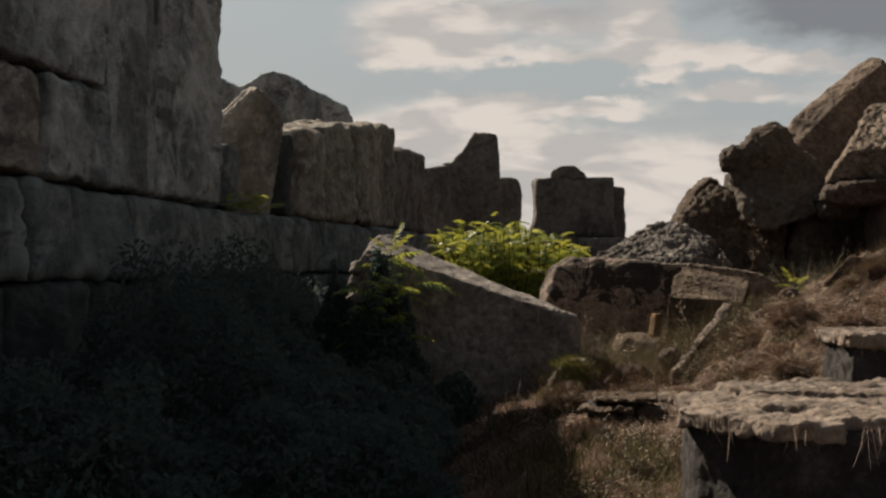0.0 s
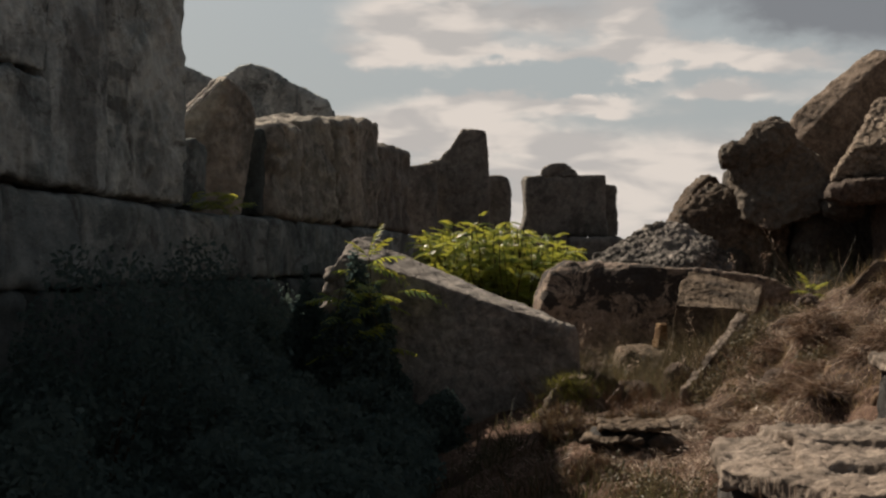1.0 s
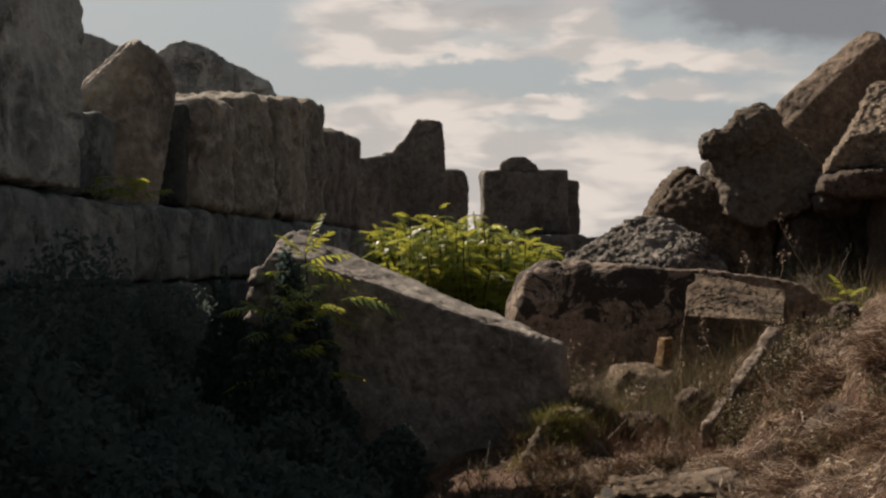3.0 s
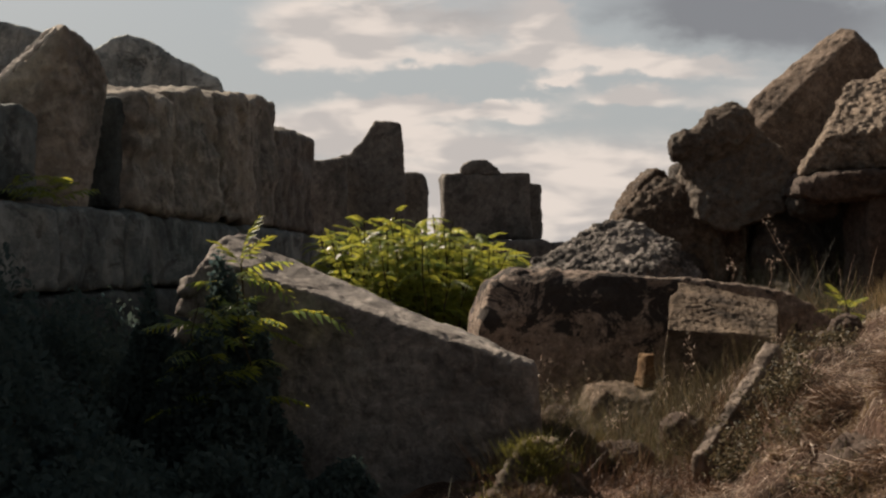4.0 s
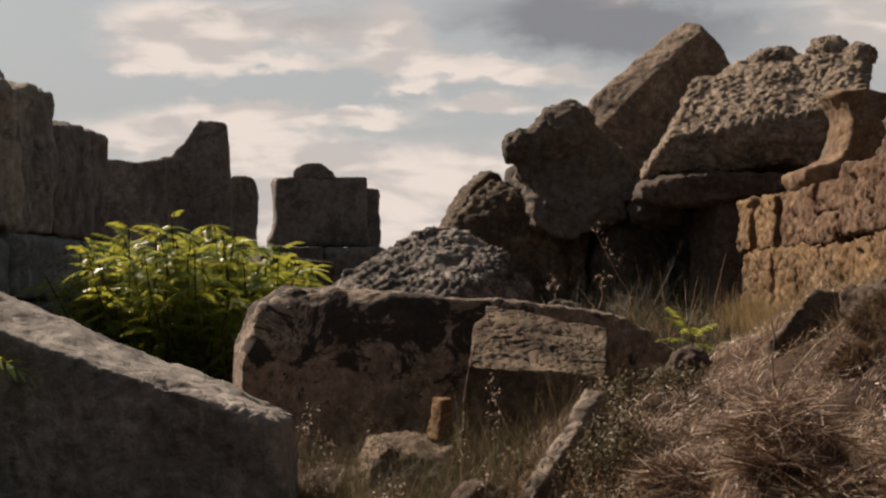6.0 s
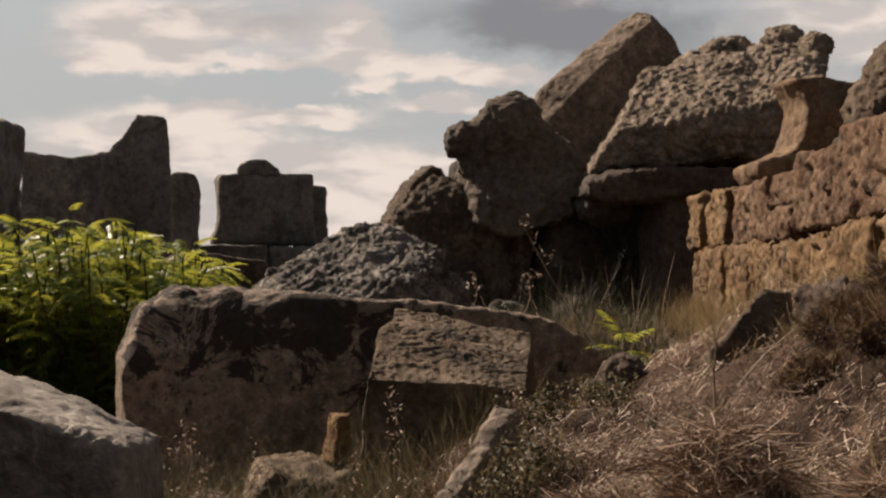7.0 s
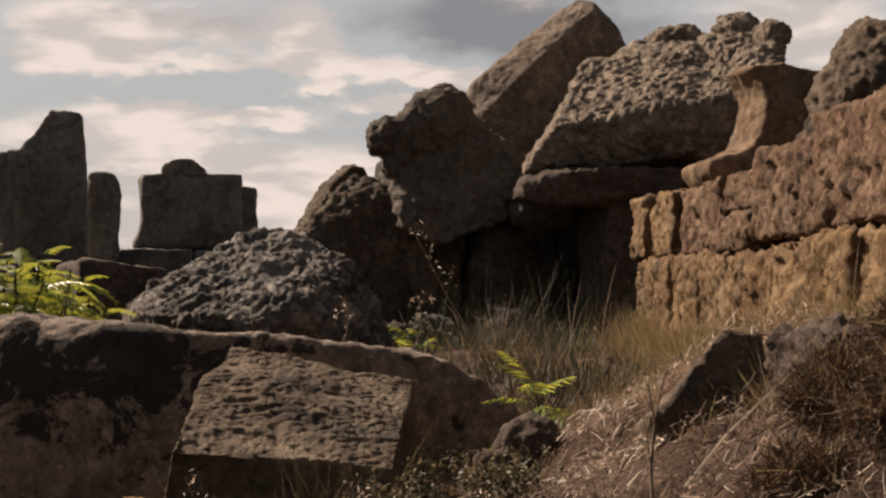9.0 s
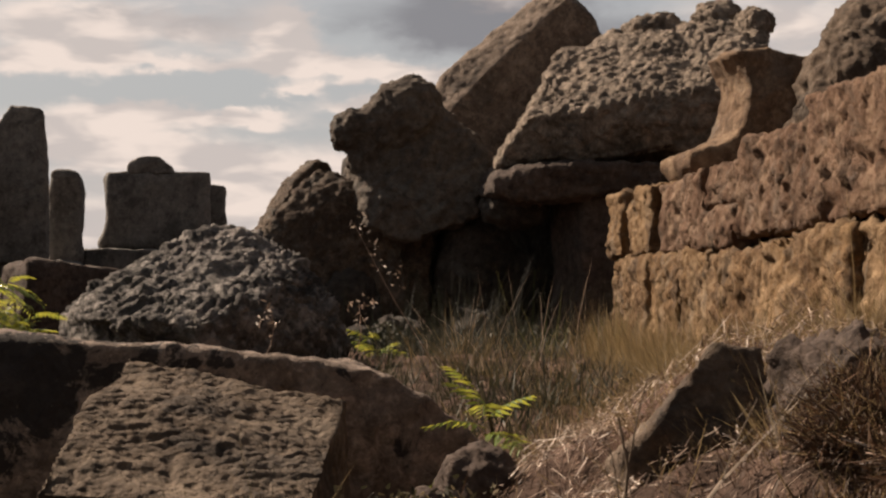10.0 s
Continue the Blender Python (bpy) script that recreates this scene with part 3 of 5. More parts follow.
def slab(bm):
    a, b = Vector((-0.70, 12.93, 1.72)), Vector((1.09, 12.4, 1.05))
    back, down = Vector((0.12, 0.75, -0.03)), Vector((-0.16, 0.02, -0.95))
    end = Vector((0.10, 0.02, -0.8))
    add_hull(bm, [(-0.72, 12.9, 1.45), (-0.69, 12.9, 1.56), (-0.45, 12.87, 1.56), (-0.3, 12.88, 1.52), (-0.64, 13.08, 1.68), (-0.57, 13.16, 1.74), (-0.48, 13.24, 1.77), (-0.34, 13.28, 1.73), (-0.3, 12.98, 1.4), (-0.62, 13.4, 1.7), (-0.42, 13.45, 1.72), (-0.7, 13.2, 1.4)])
    for z, w in ((1.46, 0.06), (1.34, 0.05), (1.2, 0.07)):
        add_box(bm, (-0.74 - (1.5 - z) * 0.15, 12.93, z), (w, 0.08, 0.09), (0, 20, 35 + 60 * w), 0.02, (0.7, 0.7), int(z * 50))
    add_hull(bm, [a + Vector((0.04, 0, -0.1)), b, a + back * 0.75 + Vector((0.12, 0, 0.04)), b + back, a + down * 1.35, b + end, a + back + down * 1.35, b + back + end])


boulder("fallen_slab", slab, SMOOTH, (0.2, 12.9, 0.5), "long smooth stone slab tilted on the bank, upper edge sunlit", "stone slab",
        voxel=0.016, rounds=1, big=0.03, fine=0.01, pits=0.026, pitfreq=15.0, seed=4, crown=0.85, grain=(0.3, 1.6, 1.3))
# long lichen-spotted block with a rounded end
boulder("boulder", lambda bm: (add_hull(bm, [(1.02, 15.3, 0.3), (1.0, 15.28, 1.22), (1.09, 15.2, 1.46), (1.28, 15.15, 1.59), (1.03, 14.8, 0.3), (1.04, 14.82, 1.2), (1.13, 14.9, 1.45), (1.32, 14.95, 1.57), (2.3, 14.65, 1.51), (2.95, 14.55, 1.45), (3.12, 14.5, 1.42), (3.42, 14.42, 1.2), (3.5, 14.45, 0.95), (3.4, 14.45, 0.6),
                                       (1.1, 15.8, 0.3), (1.2, 15.75, 1.45), (2.4, 15.5, 1.46), (3.15, 15.3, 1.4), (3.42, 15.2, 1.15), (3.4, 15.3, 0.6)])),
        LICHEN, (2.2, 15.1, 0.3), "long pale boulder blotched with black lichen, one end rounded", voxel=0.022, rounds=1, big=0.03, fine=0.012, pits=0.012, freq=1.5, pitfreq=16.0, seed=5)
# squared block in front of it
boulder("fallen_block", lambda bm: add_hull(bm, [(2.03, 13.45, 1.22), (2.28, 14.22, 1.49), (2.9, 14.1, 1.36), (2.68, 13.3, 1.17), (2.02, 13.5, 0.5), (2.3, 14.3, 0.5), (2.92, 14.1, 0.5), (2.62, 13.4, 0.5)]),
        CRUSTED, (2.4, 13.8, 0.5), "squared tan limestone block with a pitted tilted top", "stone block", voxel=0.0075, rounds=4, big=0.03, fine=0.006, pits=0.008, pitfreq=70.0, freq=2.2, seed=6, grain=(0.5, 0.9, 1.2), crown=0.75, even=True)
# thin slab leaning on the bank
boulder("leaning_slab", lambda bm: add_hull(bm, [(2.34, 12.40, 1.18), (2.40, 12.36, 1.17), (1.80, 11.85, 0.68), (1.86, 11.80, 0.67), (2.41, 12.38, 0.9), (2.37, 12.44, 0.9), (1.88, 11.82, 0.42), (1.84, 11.9, 0.42)]),
        CRUST, (2.1, 12.1, 0.4), "tan stone slab on edge leaning against the bank", "stone slab", voxel=0.011, rounds=1, big=0.02, fine=0.012, pits=0.012, seed=7)
# rounded rocks in the hollow
boulder("rock", lambda bm: add_hull(bm, [(1.5, 13.3, 0.35), (1.53, 13.32, 0.62), (1.58, 13.4, 0.8), (1.65, 13.45, 0.85), (1.98, 13.42, 0.84), (2.0, 13.36, 0.35), (1.52, 13.9, 0.4), (1.62, 13.9, 0.83), (1.99, 13.9, 0.86), (2.0, 13.9, 0.4), (1.8, 13.28, 0.62), (1.8, 13.3, 0.35)]),
        CRUSTED, (1.8, 13.6, 0.35), "flat-topped brown rock half sunk in dry weeds", "rock", voxel=0.018, rounds=2, big=0.05, fine=0.02, pits=0.015, freq=3, seed=8)
boulder("rock", lambda bm: (add_ball(bm, (1.25, 12.95, 0.5), (0.24, 0.2, 0.2), (0, -25, 0)), add_ball(bm, (1.45, 13.0, 0.5), (0.14, 0.2, 0.16))),
        BROWN, (1.3, 13.0, 0.4), "low mossy rock at the foot of the slab", "rock", voxel=0.025, rounds=1, big=0.05, fine=0.015, freq=3, seed=9)
for k, (x, y, z, a) in enumerate(((1.62, 13.3, 0.5, 0.2), (1.5, 13.65, 0.55, 0.24), (1.05, 13.1, 0.45, 0.17), (1.55, 12.3, 0.5, 0.2), (1.2, 12.6, 0.46, 0.16), (1.95, 12.6, 0.62, 0.18), (1.3, 13.35, 0.52, 0.2), (1.95, 13.3, 0.55, 0.16), (1.35, 12.5, 0.47, 0.12), (1.72, 12.75, 0.5, 0.11))):
    boulder("rock", lambda bm: (add_ball(bm, (x, y, z), (a, a * 0.9, a * 0.75), (0, 20 * k, 40 * k)), add_box(bm, (x, y, z), (a * 1.5, a * 1.2, a * 1.3), (10, 15, 25 * k), a * 0.15, (0.8, 0.8), k)),
            (BROWN, DARKROCK)[k % 2], (x, y, z - a * 0.5), "weathered brown rock among weeds in the hollow", "rock", voxel=0.016, rounds=1, big=a * 0.18, fine=0.02, pits=0.015, freq=4, seed=80 + k)
boulder("rock", lambda bm: add_box(bm, (1.95, 13.62, 0.95), (0.08, 0.1, 0.2), (0, 6, 20), 0.012, (0.85, 0.85), 3),
        GOLD, (1.95, 13.62, 0.82), "small golden stone wedged between the blocks", "rock", voxel=0.009, rounds=1, big=0.006, fine=0.005, freq=6, seed=10)
boulder("rock", lambda bm: (add_ball(bm, (3.13, 13.45, 1.2), (0.11, 0.1, 0.11)), add_ball(bm, (3.0, 13.42, 1.12), (0.05, 0.05, 0.09))),
        DARKROCK, (3.13, 13.45, 1.1), "small dark round stone on the straw bank", "rock", voxel=0.012, rounds=1, big=0.03, fine=0.01, freq=6, seed=11)
boulder("rock", lambda bm: add_hull(bm, [(3.27, 12.8, 1.36), (3.33, 12.75, 1.44), (3.42, 12.8, 1.53), (3.5, 12.85, 1.585), (3.62, 12.85, 1.575), (3.62, 12.75, 1.45), (3.4, 12.7, 1.36), (3.32, 13.05, 1.3), (3.6, 13.1, 1.5), (3.62, 12.75, 1.2), (3.3, 12.78, 1.2), (3.6, 13.1, 1.2)]),
        BROWN, (3.45, 12.9, 1.2), "angular dark brown stone on the straw bank", "rock", voxel=0.014, rounds=1, big=0.02, fine=0.008, freq=4, seed=12)
boulder("earth_clod", lambda bm: add_hull(bm, [(2.08, 10.55, 0.5), (2.12, 10.57, 0.76), (2.22, 10.65, 0.84), (2.48, 10.6, 0.9), (2.58, 10.55, 0.55), (2.12, 10.95, 0.55), (2.17, 10.9, 0.8), (2.55, 10.95, 0.92), (2.62, 10.95, 0.55)]),
        DARKROCK, (2.3, 10.7, 0.6), "brown clod of packed earth breaking out of the bank", "earth clod", voxel=0.013, rounds=1, big=0.06, fine=0.035, pits=0.03, freq=3, seed=93)
boulder("earth_clod", lambda bm: add_hull(bm, [(3.52, 12.4, 1.35), (3.54, 12.42, 1.5), (3.6, 12.46, 1.58), (3.7, 12.48, 1.61), (3.82, 12.46, 1.58), (3.88, 12.42, 1.35), (3.56, 12.8, 1.35), (3.62, 12.75, 1.58), (3.85, 12.78, 1.56), (3.9, 12.8, 1.35), (3.72, 12.36, 1.48)]),
        DARKROCK, (3.7, 12.6, 1.35), "dark brown lump of earth under golden grass", "earth clod", voxel=0.012, rounds=1, big=0.05, fine=0.03, pits=0.02, freq=3, seed=94)
# pitted boulder in the gap
boulder("boulder", lambda bm: add_hull(bm, [(2.0, 21.2, 1.42), (2.12, 21.2, 1.54), (2.66, 21.4, 1.9), (3.1, 21.5, 2.08), (3.36, 21.5, 2.07), (3.66, 21.3, 1.97), (3.8, 21.0, 1.85), (3.31, 20.1, 1.62), (2.9, 19.6, 1.42), (2.2, 20.3, 1.42), (4.08, 20.7, 1.35), (4.1, 20.6, 0.7), (3.35, 19.9, 0.7), (2.9, 19.5, 0.7), (2.1, 20.4, 0.7), (2.2, 22.5, 0.7), (3.6, 22.3, 1.7), (3.9, 22.0, 0.7)]),
        PITTED_GREY, (3.0, 21.0, 0.6), "grey boulder with a deeply pitted tilted crust", voxel=0.018, rounds=1, big=0.06, fine=0.035, pits=0.04, pitfreq=13.0, seed=13, crown=0.9, grain=(0.25, 0.7, 2.1), even=True, shear=0.55)
boulder("rock", lambda bm: add_box(bm, (1.95, 26.6, 1.1), (1.3, 1.2, 1.5), (0, 0, 15), 0.08, (0.8, 0.8), 5),
        DARKROCK, (1.95, 26.6, 0.3), "dark rounded rock at the foot of the far wall", "rock", voxel=0.06, rounds=4, big=0.06, fine=0.02, seed=14)
# heap of fallen masonry: pointed slab, knobbed boulder, tilted block, great pitted block
boulder("fallen_slab", lambda bm: (add_prism(bm, [(3.85, 1.75), (4.12, 2.22), (4.35, 2.5), (4.58, 2.83), (4.84, 3.07), (4.95, 3.04), (5.06, 2.82), (5.6, 2.6), (5.6, 0.7), (3.8, 0.7)], 27.0, 28.0, 0.1),
                                   add_hull(bm, [(3.95, 26.5, 0.7), (4.1, 26.78, 2.1), (4.56, 26.84, 2.72), (4.86, 26.9, 2.98), (5.15, 26.5, 2.7), (5.7, 26.2, 2.45), (5.7, 26.1, 0.7), (4.5, 27.5, 2.6), (5.7, 27.5, 2.6), (5.7, 27.5, 0.7), (4.0, 27.5, 0.7)]),
                                   add_hull(bm, [(4.5, 26.6, 0.7), (4.6, 26.7, 2.3), (5.0, 26.65, 2.8), (5.3, 26.5, 2.8), (5.7, 26.35, 2.5), (6.0, 26.2, 2.2), (6.0, 26.1, 0.7), (5.9, 26.8, 2.6), (4.6, 27.0, 2.6), (5.9, 27.0, 0.7)])),
        BROWN, (4.6, 27.3, 0.7), "pointed brown slab standing in the stone heap", "stone slab", voxel=0.03, rounds=1, big=0.06, fine=0.035, pits=0.028, pitfreq=13.0, seed=15)
boulder("boulder", lambda bm: (add_ball(bm, (5.78, 26.6, 3.56), (0.45, 0.45, 0.48), (0, 20, 0)), add_ball(bm, (5.14, 26.5, 3.36), (0.26, 0.3, 0.25)), add_ball(bm, (5.45, 26.5, 3.36), (0.36, 0.35, 0.34)), add_ball(bm, (5.3, 26.5, 3.15), (0.22, 0.3, 0.3)),
                               add_hull(bm, [(5.2, 26.4, 3.0), (5.3, 26.4, 3.3), (6.2, 26.4, 3.65), (6.6, 26.0, 3.1), (6.9, 26.0, 2.75), (6.4, 25.8, 2.35), (5.6, 25.8, 2.1), (5.2, 25.9, 2.3), (5.2, 27.3, 3.0), (6.8, 27.4, 3.5), (6.8, 27.4, 2.4), (5.3, 27.4, 2.3)])),
        KNOB, (5.8, 26.7, 2.4), "knobbed grey-brown boulder on top of the heap", voxel=0.03, rounds=2, big=0.08, fine=0.04, pits=0.022, pitfreq=9.0, seed=16)
boulder("fallen_block", lambda bm: add_hull(bm, [(x, 27.7, z) for x, z in ((6.3, 3.9), (6.5, 4.25), (7.54, 5.14), (7.9, 5.36), (8.12, 5.34), (8.53, 4.7))]
                                            + [(x, 27.3, z) for x, z in ((6.3, 3.5), (6.68, 3.94), (7.7, 4.93), (7.98, 5.17), (8.3, 4.95), (8.53, 4.6), (8.5, 4.0), (7.7, 3.1), (7.0, 2.7), (6.2, 2.9))]
                                            + [(x, 28.9, z) for x, z in ((6.5, 3.86), (7.95, 5.2), (8.5, 4.7), (7.0, 2.7))]),
        TIPPED, (7.3, 28.0, 2.7), "large brown ashlar block tipped on its corner", "stone block", voxel=0.03, rounds=1, big=0.03, fine=0.014, pits=0.006, pitfreq=14.0, seed=17)
boulder("boulder", lambda bm: (add_hull(bm, [(6.64, 24.6, 3.36), (7.18, 24.4, 3.46), (7.77, 24.0, 3.48), (8.28, 23.6, 3.52), (8.6, 23.4, 3.7), (6.37, 24.8, 2.88), (7.06, 24.75, 2.9), (7.46, 24.5, 2.95), (7.9, 24.1, 3.0), (8.6, 23.7, 3.15), (9.0, 23.9, 4.0),
                                             (7.21, 25.3, 4.16), (7.9, 25.6, 4.38), (8.4, 25.5, 4.56), (8.95, 25.0, 4.62), (9.12, 24.4, 4.5), (9.15, 24.1, 4.28), (7.2, 26.8, 3.0), (9.2, 25.8, 3.0), (8.9, 26.2, 4.3), (7.8, 26.8, 4.2)]),
                               add_ball(bm, (8.38, 25.4, 4.5), (0.34, 0.3, 0.15)), add_ball(bm, (8.93, 24.95, 4.56), (0.27, 0.3, 0.18)), add_ball(bm, (9.1, 24.4, 4.42), (0.22, 0.26, 0.2)), add_ball(bm, (8.0, 25.5, 4.33), (0.26, 0.3, 0.12))),
        PITTED, (8.0, 25.0, 2.85), "huge tan limestone block with a coarse pitted face", voxel=0.021, rounds=1, big=0.09, fine=0.035, pits=0.017, pitfreq=22.0, seed=18, grain=(0.6, 1.0, 1.3))
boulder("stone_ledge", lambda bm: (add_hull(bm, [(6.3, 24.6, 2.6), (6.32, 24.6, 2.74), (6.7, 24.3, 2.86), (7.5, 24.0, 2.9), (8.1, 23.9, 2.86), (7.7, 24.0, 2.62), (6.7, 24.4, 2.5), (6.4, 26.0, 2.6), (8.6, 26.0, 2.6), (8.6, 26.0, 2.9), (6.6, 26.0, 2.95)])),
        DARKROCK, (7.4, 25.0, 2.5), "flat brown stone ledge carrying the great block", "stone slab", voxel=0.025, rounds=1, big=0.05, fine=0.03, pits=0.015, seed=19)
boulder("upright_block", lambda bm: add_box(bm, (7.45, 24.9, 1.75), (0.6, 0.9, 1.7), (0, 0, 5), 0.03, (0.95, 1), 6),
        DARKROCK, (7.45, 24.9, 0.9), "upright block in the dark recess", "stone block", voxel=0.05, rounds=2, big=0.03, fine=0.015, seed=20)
# stones in the recess get their gloom from a darkened base colour
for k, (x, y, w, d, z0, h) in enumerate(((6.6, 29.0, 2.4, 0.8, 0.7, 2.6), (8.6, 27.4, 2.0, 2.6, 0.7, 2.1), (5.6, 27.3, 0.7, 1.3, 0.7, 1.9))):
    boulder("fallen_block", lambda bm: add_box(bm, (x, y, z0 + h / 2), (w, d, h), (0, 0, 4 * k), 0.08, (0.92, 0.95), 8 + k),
            HEAPSHADE, (x, y, z0), "shade-dark block at the back of the stone heap", "stone block", voxel=0.06, rounds=2, big=0.07, fine=0.03, pits=0.03, seed=21 + k)
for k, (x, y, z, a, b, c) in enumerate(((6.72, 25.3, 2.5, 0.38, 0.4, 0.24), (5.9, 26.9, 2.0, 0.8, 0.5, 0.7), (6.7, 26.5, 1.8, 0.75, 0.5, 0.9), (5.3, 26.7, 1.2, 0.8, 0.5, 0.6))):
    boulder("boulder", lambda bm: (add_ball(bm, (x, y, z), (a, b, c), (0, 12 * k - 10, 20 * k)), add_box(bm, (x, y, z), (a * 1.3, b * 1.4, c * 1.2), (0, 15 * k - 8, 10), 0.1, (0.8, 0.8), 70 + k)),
            HEAPSHADE, (x, y, z - c), "brown boulder jammed under the heap", voxel=0.035, rounds=2, big=0.06, fine=0.03, pits=0.008, seed=50 + k)
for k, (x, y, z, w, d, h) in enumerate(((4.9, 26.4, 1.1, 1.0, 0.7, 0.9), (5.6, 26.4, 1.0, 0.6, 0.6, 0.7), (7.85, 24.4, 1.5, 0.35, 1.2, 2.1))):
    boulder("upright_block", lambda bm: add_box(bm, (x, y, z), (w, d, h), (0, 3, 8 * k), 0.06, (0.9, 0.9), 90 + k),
            HEAPSHADE if k < 2 else DARKROCK, (x, y, z - h / 2), "dark upright stone holding up the heap", "stone block", voxel=0.05, rounds=2, big=0.05, fine=0.03, pits=0.008, seed=60 + k)

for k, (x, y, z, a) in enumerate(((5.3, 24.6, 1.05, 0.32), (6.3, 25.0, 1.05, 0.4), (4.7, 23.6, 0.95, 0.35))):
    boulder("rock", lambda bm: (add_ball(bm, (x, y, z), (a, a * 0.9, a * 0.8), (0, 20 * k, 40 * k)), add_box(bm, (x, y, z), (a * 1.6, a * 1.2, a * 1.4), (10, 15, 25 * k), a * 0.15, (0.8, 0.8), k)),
            HEAPSHADE, (x, y, z - a * 0.6), "dark rock on the floor of the recess", "rock", voxel=0.035, rounds=2, big=a * 0.16, fine=0.03, pits=0.008, freq=3, seed=120 + k)

# ---- the east wall: golden masonry, its long face in the sun ----
east = wall_empty("wall_east", (6.2, 18.5, 1.0), "low golden limestone wall with eroded joints in sunlight")


def east_block(y0, y1, z0, z1, thick=0.7, proud=0.0, big=0.03, wear=0.022):
    block_seed[0] += 1
    r = random.Random(block_seed[0] * 3)
    bm = bmesh.new()
    g = 0.012
    pts = []
    for y in (y0 + g, y1 - g):
        f = east_face(y) - proud
        for x in (f, f + thick):
            for z in (z0 + g, z1 - g):
                pts.append((x + r.uniform(-0.03, 0.03), y + r.uniform(-0.01, 0.01), z + (r.uniform(-0.012, 0.02) if z > z0 + 0.1 else 0)))
    add_hull(bm, pts)
    mid = Vector((east_face((y0 + y1) / 2) + thick / 2, (y0 + y1) / 2, (z0 + z1) / 2))
    mesh = worn(bm, 0.022, 1, big, 0.032, wear, 2.2, 14.0, block_seed[0], tuple(mid), (1.6, 1.6, 0.45))
    ob = part("block", mesh, RUST if z0 > 1.85 and y1 < 21 else GOLD, east)
    ob.location = mid - east.location


for a, b in zip((9.5, 11.6, 13.5, 15.3, 16.9, 18.2, 19.3, 20.4, 21.5), (11.6, 13.5, 15.3, 16.9, 18.2, 19.3, 20.4, 21.5, 22.6)):
    east_block(a, b, 0.6, 1.955 if b < 18 else 1.895, proud=random.Random(a).uniform(-0.03, 0.04), big=0.04)
for a, b, z0, z1, out in ((9.5, 12.2, 1.97, 2.55, 0.0), (12.2, 14.4, 1.97, 2.5, 0.06), (14.4, 16.05, 1.97, 2.56, -0.02), (16.1, 17.7, 1.96, 2.50, -0.06), (17.75, 18.6, 1.9, 2.16, -0.02), (17.75, 18.6, 2.17, 2.42, -0.05),
                          (18.65, 19.3, 1.9, 2.44, -0.02), (19.33, 20.2, 1.9, 2.4, -0.04), (20.25, 21.2, 1.9, 2.43, 0.03), (21.25, 21.8, 1.9, 2.36, -0.02), (21.85, 22.6, 1.9, 2.46, 0.02)):
    east_block(a, b, z0, z1, proud=out, big=0.03)

# concave moulded block and boulders on the wall's top
boulder("moulded_block", lambda bm: add_prism(bm, [(6.55, 2.42), (6.47, 2.54), (6.47, 2.63), (6.65, 2.69), (6.85, 2.79), (6.93, 2.98), (6.95, 3.15), (6.91, 3.28), (6.83, 3.4), (7.08, 3.42), (7.55, 3.36), (7.60, 2.42)], 19.9, 20.5),
        TAN, (6.95, 20.1, 2.45), "moulded golden block with a hollowed side on the wall", "stone block", voxel=0.03, rounds=2, big=0.03, fine=0.015, pits=0.02, seed=31)
boulder("boulder", lambda bm: (add_ball(bm, (7.0, 18.3, 3.0), (0.42, 0.5, 0.5), (0, 20, 0)), add_hull(bm, [(6.33, 17.9, 2.4), (6.52, 18.1, 2.86), (6.8, 18.3, 3.3), (7.6, 18.0, 3.5), (7.8, 18.0, 2.4), (6.6, 19.0, 2.4), (7.7, 19.2, 3.3), (7.7, 19.2, 2.4)])),
        BROWN, (7.1, 18.4, 2.4), "tall weathered brown boulder on the golden wall", voxel=0.022, rounds=1, big=0.09, fine=0.04, pits=0.022, pitfreq=14.0, seed=32, grain=(1.4, 1.4, 0.5))

# ---- near blocks beside the path ----
def crusted_block(at, label, body, sheets, seed, top=None):
    """A block with shade painted into its dark sides, under a pale crust that breaks into thin sheets."""
    root = new("fallen_block")
    root.location = at
    tagged(root, label, "stone block", "fallen blocks")
    bm = bmesh.new()
    add_hull(bm, body)
    # body and crust colours carry the split between shaded sides and sunlit top
    part("body", worn(bm, 0.02, 2, 0.03, 0.014, 0.016, 2.0, 9.0, seed, at), SHADEDARK, root, "stone body with the shade in its dark colour")
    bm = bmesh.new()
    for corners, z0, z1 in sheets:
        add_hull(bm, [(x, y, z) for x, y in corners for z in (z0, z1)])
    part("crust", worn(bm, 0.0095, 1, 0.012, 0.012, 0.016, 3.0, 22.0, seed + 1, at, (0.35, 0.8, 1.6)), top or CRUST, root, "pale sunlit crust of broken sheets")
    return root


